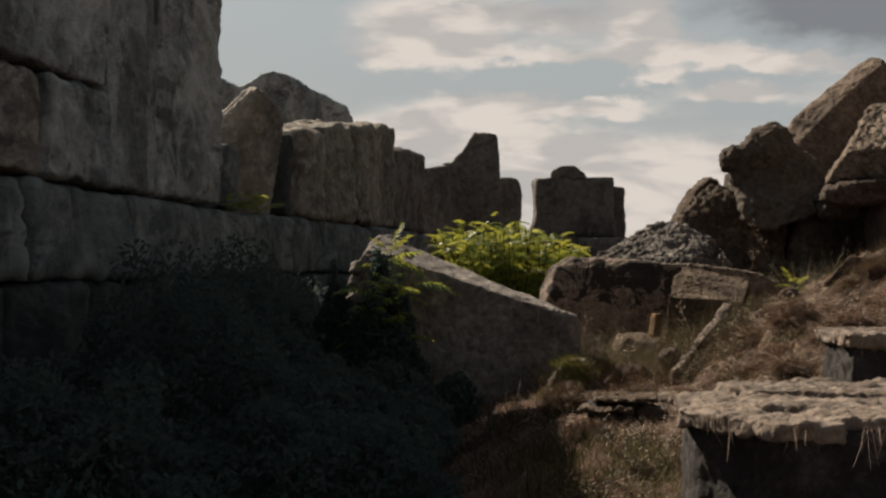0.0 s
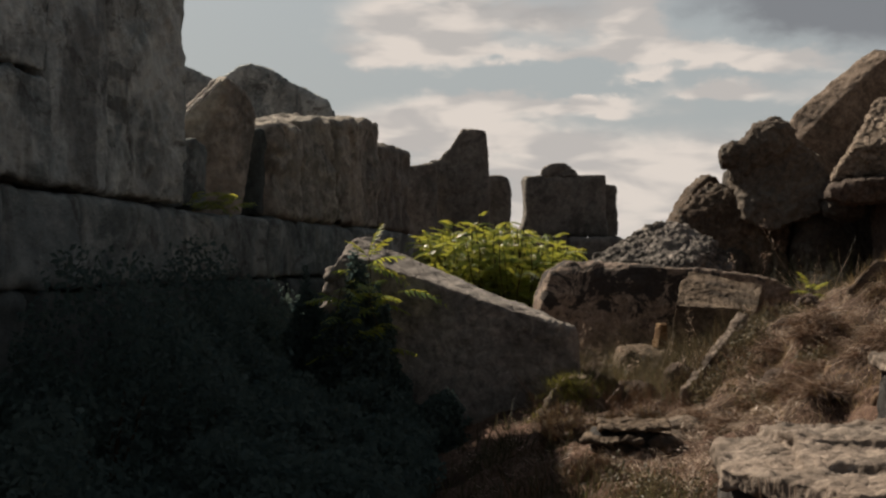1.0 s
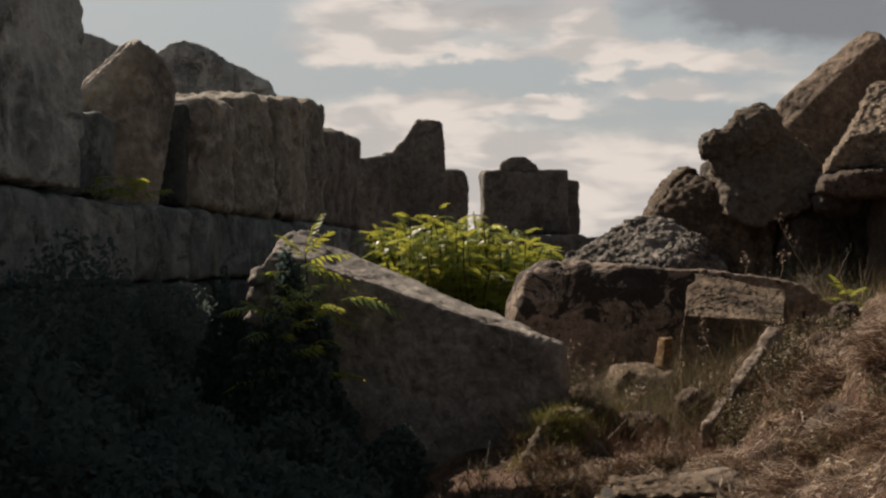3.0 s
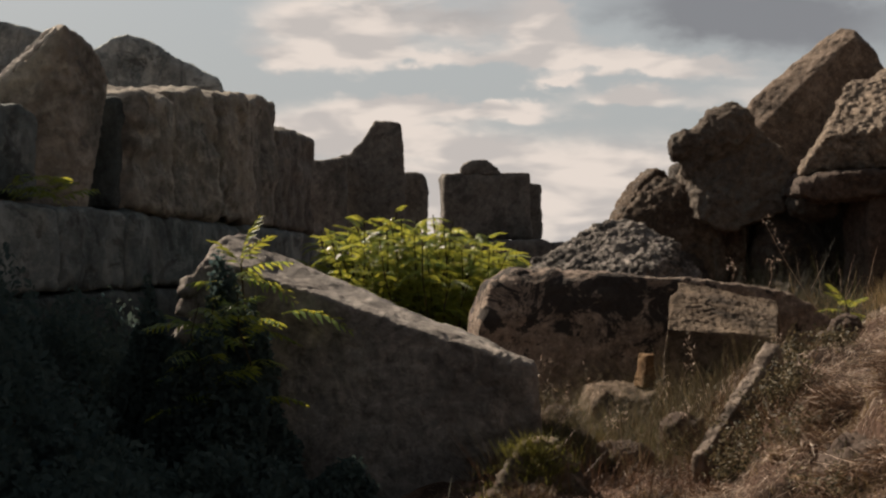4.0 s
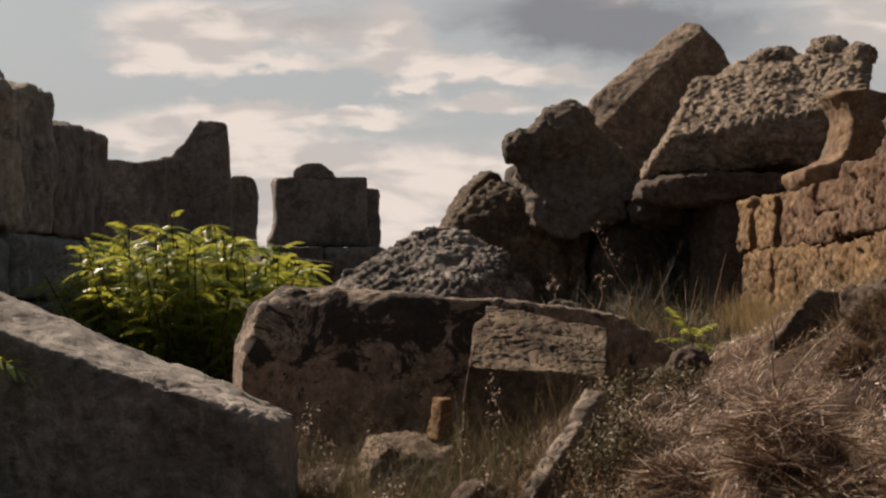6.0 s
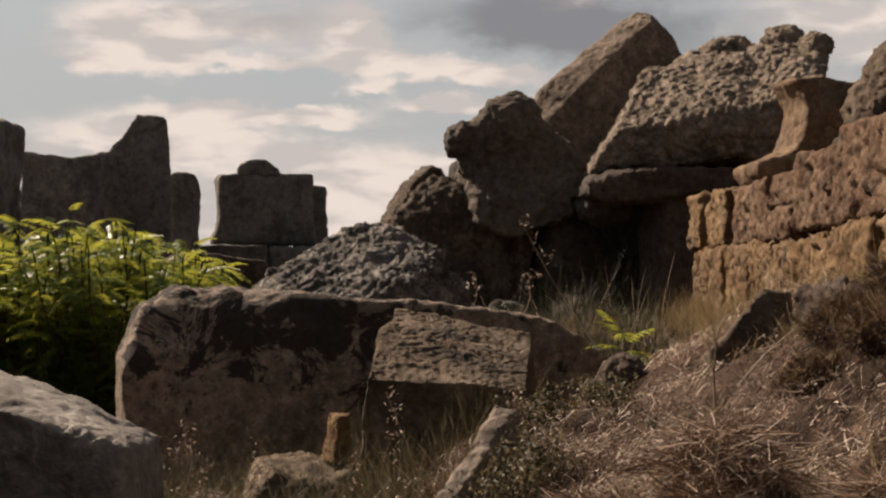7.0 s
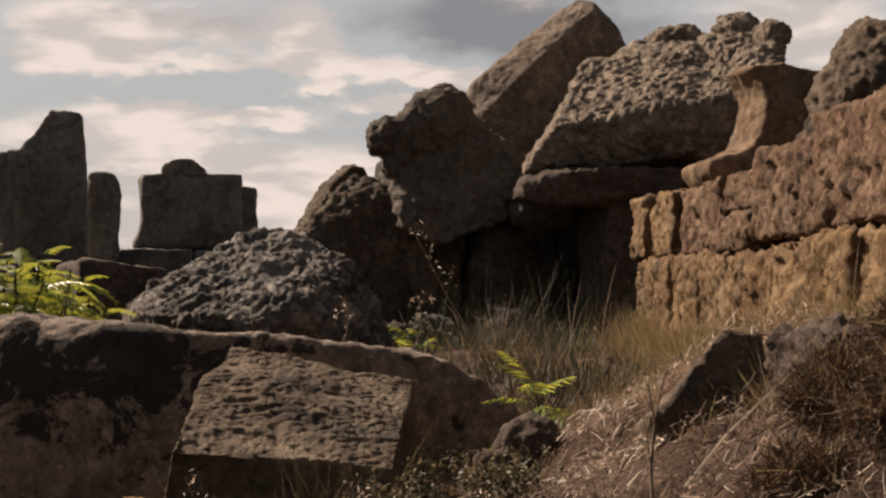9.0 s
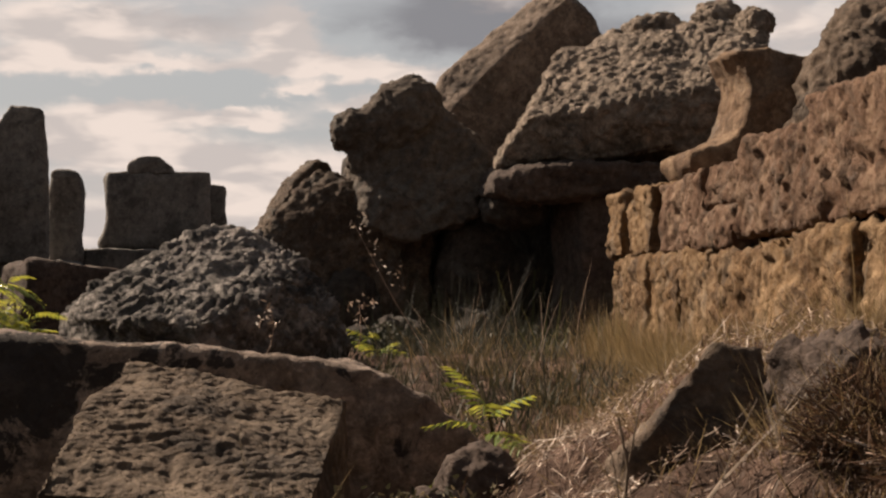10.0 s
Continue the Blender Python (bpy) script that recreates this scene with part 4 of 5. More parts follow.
crusted_block((1.5, 5.7, 0.2), "large limestone block with shade-dark sides and a pale chipped top",
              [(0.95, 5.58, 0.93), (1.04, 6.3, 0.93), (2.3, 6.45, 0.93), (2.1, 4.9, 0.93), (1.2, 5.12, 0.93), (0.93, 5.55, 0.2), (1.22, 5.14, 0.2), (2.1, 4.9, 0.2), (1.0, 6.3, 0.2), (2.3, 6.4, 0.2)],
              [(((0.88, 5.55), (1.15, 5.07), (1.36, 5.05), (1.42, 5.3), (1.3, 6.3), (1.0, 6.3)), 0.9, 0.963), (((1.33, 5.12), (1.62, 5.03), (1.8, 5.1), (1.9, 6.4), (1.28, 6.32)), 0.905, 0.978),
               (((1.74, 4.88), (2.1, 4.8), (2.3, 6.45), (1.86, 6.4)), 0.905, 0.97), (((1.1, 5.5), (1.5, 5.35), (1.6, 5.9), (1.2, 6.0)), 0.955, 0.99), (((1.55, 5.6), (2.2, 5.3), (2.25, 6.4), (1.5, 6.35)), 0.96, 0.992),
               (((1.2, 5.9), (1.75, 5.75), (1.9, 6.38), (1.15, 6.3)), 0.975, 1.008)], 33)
crusted_block((2.42, 6.95, 0.5), "smaller limestone block with shade-dark sides behind the large one",
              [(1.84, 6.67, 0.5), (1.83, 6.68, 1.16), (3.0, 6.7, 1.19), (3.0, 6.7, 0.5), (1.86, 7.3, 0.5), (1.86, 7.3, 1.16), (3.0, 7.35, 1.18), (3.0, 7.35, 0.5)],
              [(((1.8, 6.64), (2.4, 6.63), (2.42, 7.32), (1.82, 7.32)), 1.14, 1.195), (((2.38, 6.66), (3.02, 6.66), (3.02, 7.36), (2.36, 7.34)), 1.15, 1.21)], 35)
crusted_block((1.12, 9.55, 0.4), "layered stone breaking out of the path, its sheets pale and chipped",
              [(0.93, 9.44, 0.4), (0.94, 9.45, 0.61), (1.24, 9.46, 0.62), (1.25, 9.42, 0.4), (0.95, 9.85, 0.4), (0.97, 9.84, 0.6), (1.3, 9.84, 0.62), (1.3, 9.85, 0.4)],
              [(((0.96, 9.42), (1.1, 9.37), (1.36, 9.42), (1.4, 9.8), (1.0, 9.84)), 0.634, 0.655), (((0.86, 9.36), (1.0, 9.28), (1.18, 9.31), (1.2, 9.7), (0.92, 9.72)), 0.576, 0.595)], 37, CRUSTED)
boulder("rock", lambda bm: add_hull(bm, [(1.2, 9.34, 0.4), (1.22, 9.35, 0.57), (1.27, 9.38, 0.61), (1.36, 9.38, 0.6), (1.41, 9.36, 0.54), (1.42, 9.36, 0.4), (1.22, 9.7, 0.4), (1.24, 9.68, 0.6), (1.4, 9.7, 0.58), (1.42, 9.7, 0.4)]),
        BROWN, (1.3, 9.5, 0.4), "squared brown stone beside the layered block", "rock", voxel=0.012, rounds=1, big=0.02, fine=0.01, pits=0.008, freq=3, seed=95)
boulder("rock", lambda bm: add_hull(bm, [(0.8, 11.5, 0.42), (0.84, 11.56, 0.6), (0.95, 11.66, 0.75), (1.06, 11.7, 0.8), (1.15, 11.68, 0.72), (1.26, 11.56, 0.55), (1.32, 11.5, 0.42), (0.88, 11.95, 0.42), (0.97, 11.85, 0.76), (1.15, 11.86, 0.72), (1.3, 11.95, 0.42)]),
        BROWN, (1.05, 11.7, 0.42), "low rock under yellow-green moss at the slab's end", "rock", voxel=0.014, rounds=1, big=0.05, fine=0.02, freq=3, seed=96)
for k, (x, y, w) in enumerate(((1.55, 10.3, 0.22), (1.45, 10.0, 0.17), (1.5, 10.6, 0.15))):
    z = float(ground_z(x, y))
    boulder("flat_stone", lambda bm: add_box(bm, (x, y, z + 0.0), (w * 1.6, w * 1.2, 0.12), (4, -5, 30 * k), 0.03, (0.8, 0.8), 40 + k),
            PALE, (x, y, z), "flat pale stone bedded in the path", "stone", "flat stones in the path", voxel=0.015, rounds=2, big=0.02, fine=0.008, freq=4, seed=40 + k)


r = random.Random(9)
for k in range(12):
    x, y, w = r.uniform(0.95, 1.75), r.uniform(8.6, 11.0), r.uniform(0.06, 0.15)
    z = float(ground_z(x, y))
    boulder("rubble_stone", lambda bm: add_box(bm, (x, y, z + w * 0.12), (w * r.uniform(1.1, 1.9), w * 1.2, w * 0.7), (r.uniform(-15, 15), r.uniform(-20, 20), r.uniform(0, 180)), w * 0.2, (0.75, 0.75), 200 + k),
            (PALE, CRUSTED, SHADEDARK)[k % 3], (x, y, z), "broken stone lying in the weeds by the path", "stone", "rubble by the path", voxel=w / 10, rounds=1, big=w * 0.12, fine=w * 0.06, pits=w * 0.05, freq=0.3 / w, seed=220 + k)


r = random.Random(5)
for k in range(26):
    x, y = r.uniform(1.3, 3.9), r.uniform(8.6, 13.8)
    w = r.choice((0.03, 0.04, 0.05, 0.06))
    z = float(ground_z(x, y))
    boulder("stone", lambda bm: add_box(bm, (x, y, z + w * 0.2), (w * r.uniform(1.2, 2), w * 1.4, w), (r.uniform(-20, 20), r.uniform(-20, 20), r.uniform(0, 180)), w * 0.25, (0.7, 0.7), k),
            (BROWN, PALE, TAN)[k % 3], (x, y, z), "small broken stone lying in the straw", "stone", "stones on the bank", voxel=w / 8, rounds=2, big=w * 0.1, fine=w * 0.05, freq=0.3 / w, seed=100 + k)


# ---- plants ----
def strips(name, roots, heads, widths, bend, mat, rng):
    """Blades from roots along heads, three segments each, as one mesh."""
    n = len(roots)
    side = np.cross(heads, rng.normal(size=(n, 3)))
    side /= np.linalg.norm(side, axis=1)[:, None] + 1e-9
    side *= widths[:, None] / 2
    a = roots + heads * 0.4 + bend * 0.25
    b = roots + heads * 0.75 + bend * 0.65
    c = roots + heads + bend
    v = np.stack([roots - side, roots + side, a - side * 0.9, a + side * 0.9, b - side * 0.6, b + side * 0.6, c], 1).reshape(-1, 3)
    k = np.arange(n)[:, None] * 7
    quads = np.concatenate([k + [0, 1, 3, 2], k + [2, 3, 5, 4]])
    tris = k + [4, 5, 6]
    mesh = bpy.data.meshes.new(name)
    mesh.from_pydata(v.tolist(), [], quads.tolist() + tris.tolist())
    mesh.materials.append(mat)
    return mesh


def on_ground(x, y):
    flat = np.stack([x, y, 0 * x], 1)
    return np.stack([x, y, ground_z(x, y) + 0.05 * fbm(flat, 0.9, 3) + 0.055 * fbm(flat + 4.4, 3.6, 4, 0.65)], 1)


def tufts(name, mat, centres, per, height, spread, width, lean, seed, label, category="grass", lift=None):
    """Standing grass: per blades round each centre."""
    rng = np.random.default_rng(seed)
    n = len(centres) * per
    c = np.repeat(np.asarray(centres, float), per, 0)
    ang, rad = rng.uniform(0, 6.283, n), np.abs(rng.normal(0, spread, n))
    x, y = c[:, 0] + rad * np.cos(ang), c[:, 1] + rad * np.sin(ang)
    roots = on_ground(x, y)
    if lift is not None:
        roots[:, 2] = np.repeat(lift, per)
    roots[:, 2] -= 0.02
    h = height * rng.uniform(0.35, 1.0, n)
    heads = np.stack([np.cos(ang) * lean * h * rng.uniform(0, 1, n), np.sin(ang) * lean * h * rng.uniform(0, 1, n), h], 1) + rng.normal(0, 0.12, (n, 3)) * h[:, None]
    bend = rng.normal(0, 0.25, (n, 3)) * h[:, None] - np.array([0, 0, 0.12]) * h[:, None]
    mesh = strips(name, roots, heads, width * rng.uniform(0.6, 1.3, n), bend, mat, rng)
    return tagged(new(name, mesh), label, category, kind="stuff")


def scatter(n, x0, x1, y0, y1, seed, keep=None):
    rng = np.random.default_rng(seed)
    p = np.stack([rng.uniform(x0, x1, n), rng.uniform(y0, y1, n)], 1)
    return p if keep is None else p[keep(p[:, 0], p[:, 1])]


def straw(name, n, x0, x1, y0, y1, seed, length, mat, label, keep=None, width=(0.0012, 0.003)):
    """Loose stalks lying on the ground."""
    rng = np.random.default_rng(seed)
    p = scatter(n, x0, x1, y0, y1, seed, keep)
    n = len(p)
    roots = on_ground(p[:, 0], p[:, 1])
    roots[:, 2] += rng.uniform(0.0, 0.05, n)
    ang, l = rng.uniform(0, 6.283, n), length * rng.uniform(0.3, 1.2, n)
    heads = np.stack([np.cos(ang) * l, np.sin(ang) * l, rng.normal(0.12, 0.35, n) * l], 1)
    tip = on_ground(p[:, 0] + heads[:, 0], p[:, 1] + heads[:, 1])[:, 2] - on_ground(p[:, 0], p[:, 1])[:, 2]
    heads[:, 2] += tip
    mesh = strips(name, roots, heads, rng.uniform(*width, n), rng.normal(0, 0.28, (n, 3)) * l[:, None], mat, rng)
    return tagged(new(name, mesh), label, "straw", kind="stuff")


open_bank = lambda x, y: (x > 1.15 + 0.25 * np.sin(y * 2.1)) & (x < east_face(y) - 0.1)
patchy = lambda x, y: open_bank(x, y) & (fbm(np.stack([x, y, 0 * x + 0.5], 1), 1.9, 3) + np.random.default_rng(2).normal(0, 0.25, len(x)) > 0.12)
straw("straw_litter", 62000, 1.0, 5.2, 7.5, 15.0, 5, 0.05, STRAW, "matted pale straw lying over the earth bank", patchy)
straw("chaff", 110000, 1.0, 5.0, 8.0, 14.6, 12, 0.018, STRAW, "fine chaff and crumbs between the straw", patchy)
straw("dead_leaves", 42000, 1.0, 5.0, 7.6, 14.8, 13, 0.016, FLAKES, "brown crumbled leaves and clods among the straw", open_bank, (0.002, 0.005))
straw("broken_stalks", 5200, 1.2, 4.6, 8.0, 14.5, 19, 0.06, PALESTRAW, "short bleached stalks in bright patches on the bank", patchy, (0.0025, 0.005))
straw("bright_litter", 9000, 2.0, 3.8, 10.2, 13.5, 20, 0.036, PALESTRAW, "bleached straw strewn on the level part of the bank", patchy, (0.0022, 0.0048))
straw("bent_stalks", 800, 1.9, 3.9, 9.6, 13.6, 22, 0.06, PALESTRAW, "long bleached stalks bent across the bank", open_bank, (0.0022, 0.0042))
straw("loose_stalks", 260, 1.2, 5.0, 8.0, 14.5, 9, 0.17, STRAW, "longer pale stalks strewn on the bank", open_bank, (0.002, 0.0042))
straw("twig_litter", 4500, 1.0, 5.0, 8.0, 15.0, 6, 0.065, SCRUB, "thin brown twigs scattered over the straw", open_bank, (0.0015, 0.0035))
straw("path_litter", 4500, 0.2, 2.2, 6.5, 14.0, 7, 0.09, STRAW, "sparse straw on the path")
tufts("dry_grass", DRY, scatter(260, 1.6, 4.6, 8.0, 14.6, 21, open_bank), 30, 0.09, 0.06, 0.002, 0.9, 1, "low dry golden grass on the bank")
tufts("golden_grass", DRY, scatter(260, 3.4, 4.9, 11.8, 14.6, 71, open_bank), 34, 0.15, 0.08, 0.002, 1.2, 51, "fine golden dry grass over the upper bank")
tufts("slope_grass", DRY, scatter(110, 3.7, 5.2, 13.6, 16.4, 72, open_bank), 34, 0.2, 0.1, 0.0024, 0.7, 52, "golden grass rising to the foot of the wall")
tufts("brown_weeds", SCRUB, scatter(40, 1.6, 4.6, 8.6, 14.6, 27, open_bank), 110, 0.07, 0.22, 0.0028, 0.9, 7, "brown withered weeds on the bank")
tufts("wall_grass", DRY, np.stack([east_face(np.linspace(16.0, 22.4, 240)) - np.abs(np.random.default_rng(3).normal(0.04, 0.16, 240)), np.linspace(16.0, 22.4, 240)], 1), 30, 0.4, 0.14, 0.0032, 0.5, 2, "tall dry grass against the golden wall")
tufts("green_grass", GREENISH, scatter(6, 5.6, 6.6, 20.0, 22.4, 23, lambda x, y: (x < east_face(y) - 0.2) & (x > east_face(y) - 0.9)), 34, 0.55, 0.13, 0.006, 0.5, 3, "half-dry green grass in front of the dark recess")
tufts("hollow_grass", GREENISH, scatter(26, 0.9, 2.0, 12.0, 14.2, 24), 30, 0.24, 0.1, 0.004, 0.5, 4, "rough grass round the rocks in the hollow")
tufts("hollow_twigs", WEEDLEAF, scatter(240, 0.95, 2.3, 12.7, 14.5, 31), 30, 0.30, 0.10, 0.0022, 0.9, 11, "brittle dry weeds in front of the boulder")
tufts("hollow_stems", SCRUB, scatter(210, 0.9, 2.4, 11.6, 14.4, 33), 24, 0.26, 0.12, 0.003, 1.1, 13, "tangled brown stems over the rocks in the hollow")
tufts("hollow_tangle", WEEDLEAF, scatter(180, 0.95, 2.1, 12.1, 14.3, 64), 28, 0.42, 0.12, 0.002, 1.4, 44, "brittle arching weeds over the rocks in the hollow")
tufts("mossy_grass", MOSS, scatter(60, 1.0, 1.42, 12.45, 12.95, 65), 40, 0.24, 0.07, 0.0035, 0.8, 45, "yellow-green grass over the low rock at the slab's foot")
tufts("moss", MOSS, scatter(40, 0.72, 1.05, 11.2, 12.0, 34), 60, 0.05, 0.05, 0.006, 0.8, 14, "yellow-green moss and low weeds at the slab's foot", "moss")
cushion = np.random.default_rng(75).normal((1.01, 0.64), (0.08, 0.08), (110, 2))
tufts("moss_cushion", MOSS, np.stack([cushion[:, 0], 11.5 + 0.5 * (cushion[:, 1] - 0.42)], 1), 16, 0.07, 0.04, 0.0028, 1.2, 55, "yellow-green moss and grass hanging over the rock at the slab's end", "moss", cushion[:, 1])
straw("path_chips", 3600, 0.9, 2.0, 8.2, 11.0, 76, 0.045, PALESTRAW, "bleached straw chips caught between the stones of the path", None, (0.002, 0.0042))
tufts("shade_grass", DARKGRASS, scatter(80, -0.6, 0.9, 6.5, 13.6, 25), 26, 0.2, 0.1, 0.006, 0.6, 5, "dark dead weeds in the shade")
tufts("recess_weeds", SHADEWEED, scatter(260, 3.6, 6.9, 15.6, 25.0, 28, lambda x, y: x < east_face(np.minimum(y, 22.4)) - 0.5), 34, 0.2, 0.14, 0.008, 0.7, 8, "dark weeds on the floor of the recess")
tufts("boulder_weeds", DARKGRASS, scatter(60, 3.4, 4.6, 14.2, 17.0, 29), 26, 0.16, 0.1, 0.004, 0.6, 9, "rough weeds beside the lichened boulder")
tufts("gap_grass", DARKGRASS, scatter(70, 3.5, 5.6, 14.6, 19.5, 61, lambda x, y: x < east_face(y) - 0.3), 30, 0.32, 0.12, 0.004, 0.5, 41, "half-dry grass between the boulder and the golden wall")
tufts("wispy_grass", DRY, scatter(34, 4.4, 6.1, 17.0, 21.0, 73, lambda x, y: x < east_face(y) - 0.35), 16, 0.42, 0.14, 0.003, 0.8, 53, "thin pale grass straggling before the dark recess")
tufts("mound_grass", DRY, scatter(170, 1.9, 3.3, 8.8, 11.4, 74), 30, 0.13, 0.08, 0.002, 1.2, 54, "fine golden grass standing among the dead mounds")
tufts("scrub", SCRUB, np.random.default_rng(26).normal((3.85, 12.3), (0.22, 0.25), (50, 2)), 110, 0.11, 0.08, 0.0025, 1.4, 6, "brown thorny scrub on the bank", "scrub")
tufts("scrub_tips", DRY, np.random.default_rng(36).normal((3.8, 12.45), (0.26, 0.4), (50, 2)), 40, 0.13, 0.10, 0.002, 1.4, 16, "pale dry tips among the thorny scrub", "scrub")
stems = np.stack([east_face(np.linspace(13.6, 20.0, 150)) - np.random.default_rng(51).uniform(0.05, 0.5, 150), np.linspace(13.6, 20.0, 150)], 1)
tufts("tall_stems", DRY, stems, 8, 0.55, 0.14, 0.0022, 0.3, 27, "thin tall dry stems standing before the golden wall")
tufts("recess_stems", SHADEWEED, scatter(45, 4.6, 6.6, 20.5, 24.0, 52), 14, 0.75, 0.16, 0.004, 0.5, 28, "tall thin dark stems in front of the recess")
tufts("pale_stems", STRAW, scatter(16, 4.8, 6.5, 20.0, 23.0, 53), 4, 0.8, 0.2, 0.004, 0.6, 29, "a few bleached stems before the dark recess")
tufts("block_weeds", WEEDLEAF, scatter(40, 1.95, 2.75, 13.15, 13.45, 55), 22, 0.3, 0.07, 0.0025, 0.6, 31, "dull weeds growing up the squared block's front")
tufts("shoulder_scrub", SCRUB, scatter(26, 2.1, 2.8, 10.8, 12.6, 57), 60, 0.1, 0.09, 0.0028, 1.2, 33, "dark brown scrub on the shoulder of the bank", "scrub")
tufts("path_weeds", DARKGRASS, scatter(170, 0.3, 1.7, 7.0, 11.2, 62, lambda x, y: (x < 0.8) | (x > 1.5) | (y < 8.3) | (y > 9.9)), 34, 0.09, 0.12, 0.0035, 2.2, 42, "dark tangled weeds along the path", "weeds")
tufts("near_weeds", GREENISH, scatter(55, 0.35, 1.15, 5.6, 8.4, 41), 40, 0.14, 0.08, 0.003, 1.0, 17, "tangled half-dry weeds beside the near block", "weeds")
tufts("near_twigs", SCRUB, scatter(110, 0.3, 1.3, 5.4, 9.0, 42), 30, 0.16, 0.1, 0.003, 1.1, 18, "tangled brown twigs beside the near block", "weeds")


def leaf_mesh(name, pairs, length, leaflet, seed, droop=0.35):
    """A feathery compound leaf along +x: a thin midrib with paired lance-shaped leaflets."""
    r = random.Random(seed)
    bm = bmesh.new()

    def rib(t):
        return Vector((length * t, 0.02 * math.sin(3 * t) * length, length * (0.25 * t - (0.25 + droop) * t * t)))

    last = None
    for k in range(6):
        p = rib(k / 5)
        w = 0.004 * (1 - 0.6 * k / 5)
        ring = [bm.verts.new(p + Vector((0, w, 0))), bm.verts.new(p + Vector((0, -w, 0))), bm.verts.new(p + Vector((0, 0, -w)))]
        if last:
            for i in range(3):
                bm.faces.new((last[i], last[(i + 1) % 3], ring[(i + 1) % 3], ring[i]))
        last = ring
    for k in range(pairs):
        t = 0.16 + 0.84 * k / (pairs - 1)
        size = leaflet * (0.55 + 0.6 * math.sin(math.pi * min(1, 0.18 + 0.75 * t))) * r.uniform(0.85, 1.1)
        for s in (-1, 1):
            base = rib(t)
            ahead = Vector((0.45 + r.uniform(-0.12, 0.12), s * 0.85, -0.28 + r.uniform(-0.15, 0.15))).normalized()
            wide = Vector((1, 0, 0.15 * s)).cross(ahead).cross(ahead).normalized() * size * 0.12
            mid = base + ahead * size * 0.42
            tip = base + ahead * size + Vector((0, 0, -0.18 * size))
            b, m, t2 = bm.verts.new(base), bm.verts.new(mid + Vector((0, 0, -0.03 * size))), bm.verts.new(tip)
            l, q = bm.verts.new(mid + wide), bm.verts.new(mid - wide)
            for f in ((b, l, m), (b, m, q), (l, t2, m), (m, t2, q)):
                bm.faces.new(f)
    return as_mesh(name, bm)


LEAVES = [leaf_mesh("leaf", 15, 0.44, 0.1, k, 0.12 + 0.14 * k) for k in range(4)]
SMALL_LEAVES = [leaf_mesh("leaf", 8, 0.26, 0.085, 10 + k, 0.1 + 0.15 * k) for k in range(3)]


def stem_mesh(points, r0, r1):
    bm = bmesh.new()
    last = None
    for k, p in enumerate(points):
        w = r0 + (r1 - r0) * k / (len(points) - 1)
        ring = [bm.verts.new(Vector(p) + Vector((w * math.cos(a), w * math.sin(a), 0))) for a in (0, 1.257, 2.513, 3.77, 5.027)]
        if last:
            for i in range(5):
                bm.faces.new((last[i], last[(i + 1) % 5], ring[(i + 1) % 5], ring[i]))
        last = ring
    return as_mesh("stem", bm)


def leafy(name, at, label, stems, meshes, mat, seed, spread, height, per, size=(0.8, 1.2), category="shrub", up=0.0):
    """A plant of several stems; its compound leaves stand out round each stem."""
    r = random.Random(seed)
    root = new(name)
    root.location, root.empty_display_size = at, 0.2
    tagged(root, label, category)
    for m in meshes:
        if not m.materials:
            m.materials.append(mat)
    for s in range(stems):
        a, d = r.uniform(0, 6.283), math.sqrt(r.random())
        top = Vector((spread[0] * d * math.cos(a), spread[1] * d * math.sin(a), height * r.uniform(0.72, 1.0) * (1 - 0.2 * d * d)))
        foot = Vector((top.x * 0.6, top.y * 0.6, 0.0))
        pts = [foot + (top - foot) * t + Vector((0.06 * math.sin(5 * t + s), 0.06 * math.cos(4 * t + s), 0.0)) for t in (0, 0.25, 0.5, 0.75, 1)]
        part("stem", stem_mesh(pts, min(0.018, 0.008 * height), min(0.006, 0.003 * height)), STEM, root)
        for k in range(per):
            t = 0.16 + 0.84 * (k + r.random() * 0.5) / per
            i = min(3, int(t * 4))
            p = pts[i] + (pts[i + 1] - pts[i]) * (t * 4 - i)
            ob = part("leaf", meshes[r.randrange(len(meshes))], mat, root)
            turn = math.degrees(2.4 * k + s * 1.3) + r.uniform(-25, 25)
            sc = r.uniform(*size)
            ob.matrix_basis = pose(*p, 0, 0, turn) @ pose(0, 0, 0, r.uniform(-20, 20), -(up + r.uniform(-15, 32) * (0.3 + t)), 0) @ Matrix.Diagonal((sc, sc, sc, 1))
    return root


leafy("ailanthus_shrub", (0.70, 18.2, 0.45), "bright yellow-green shrub of feathery leaves, lit from behind", 118, LEAVES, GREEN, 5, (1.04, 0.95), 1.68, 29, (0.3, 0.66))
leafy("ailanthus_shrub", (1.42, 19.05, 0.45), "smaller green feathery shrub behind the boulder", 26, LEAVES, GREEN, 4, (0.42, 0.4), 1.5, 18, (0.34, 0.66))
for k, (at, label, stems, h, per, spread) in enumerate((((-0.5, 12.2, 0.75), "dark green seedling in front of the slab's raised end", 4, 0.85, 8, (0.2, 0.12)),
                                                       ((4.38, 21.2, 0.98), "small seedling in front of the dark recess", 2, 0.32, 5, (0.1, 0.1)),
                                                       ((-1.98, 15.15, 1.99), "tuft of green leaves rooted in the wall", 3, 0.2, 6, (0.2, 0.2)))):
    leafy("seedling", at, label, stems, SMALL_LEAVES, GREEN, 20 + k, spread, h, per, (0.7, 1.1), "plant", 10)


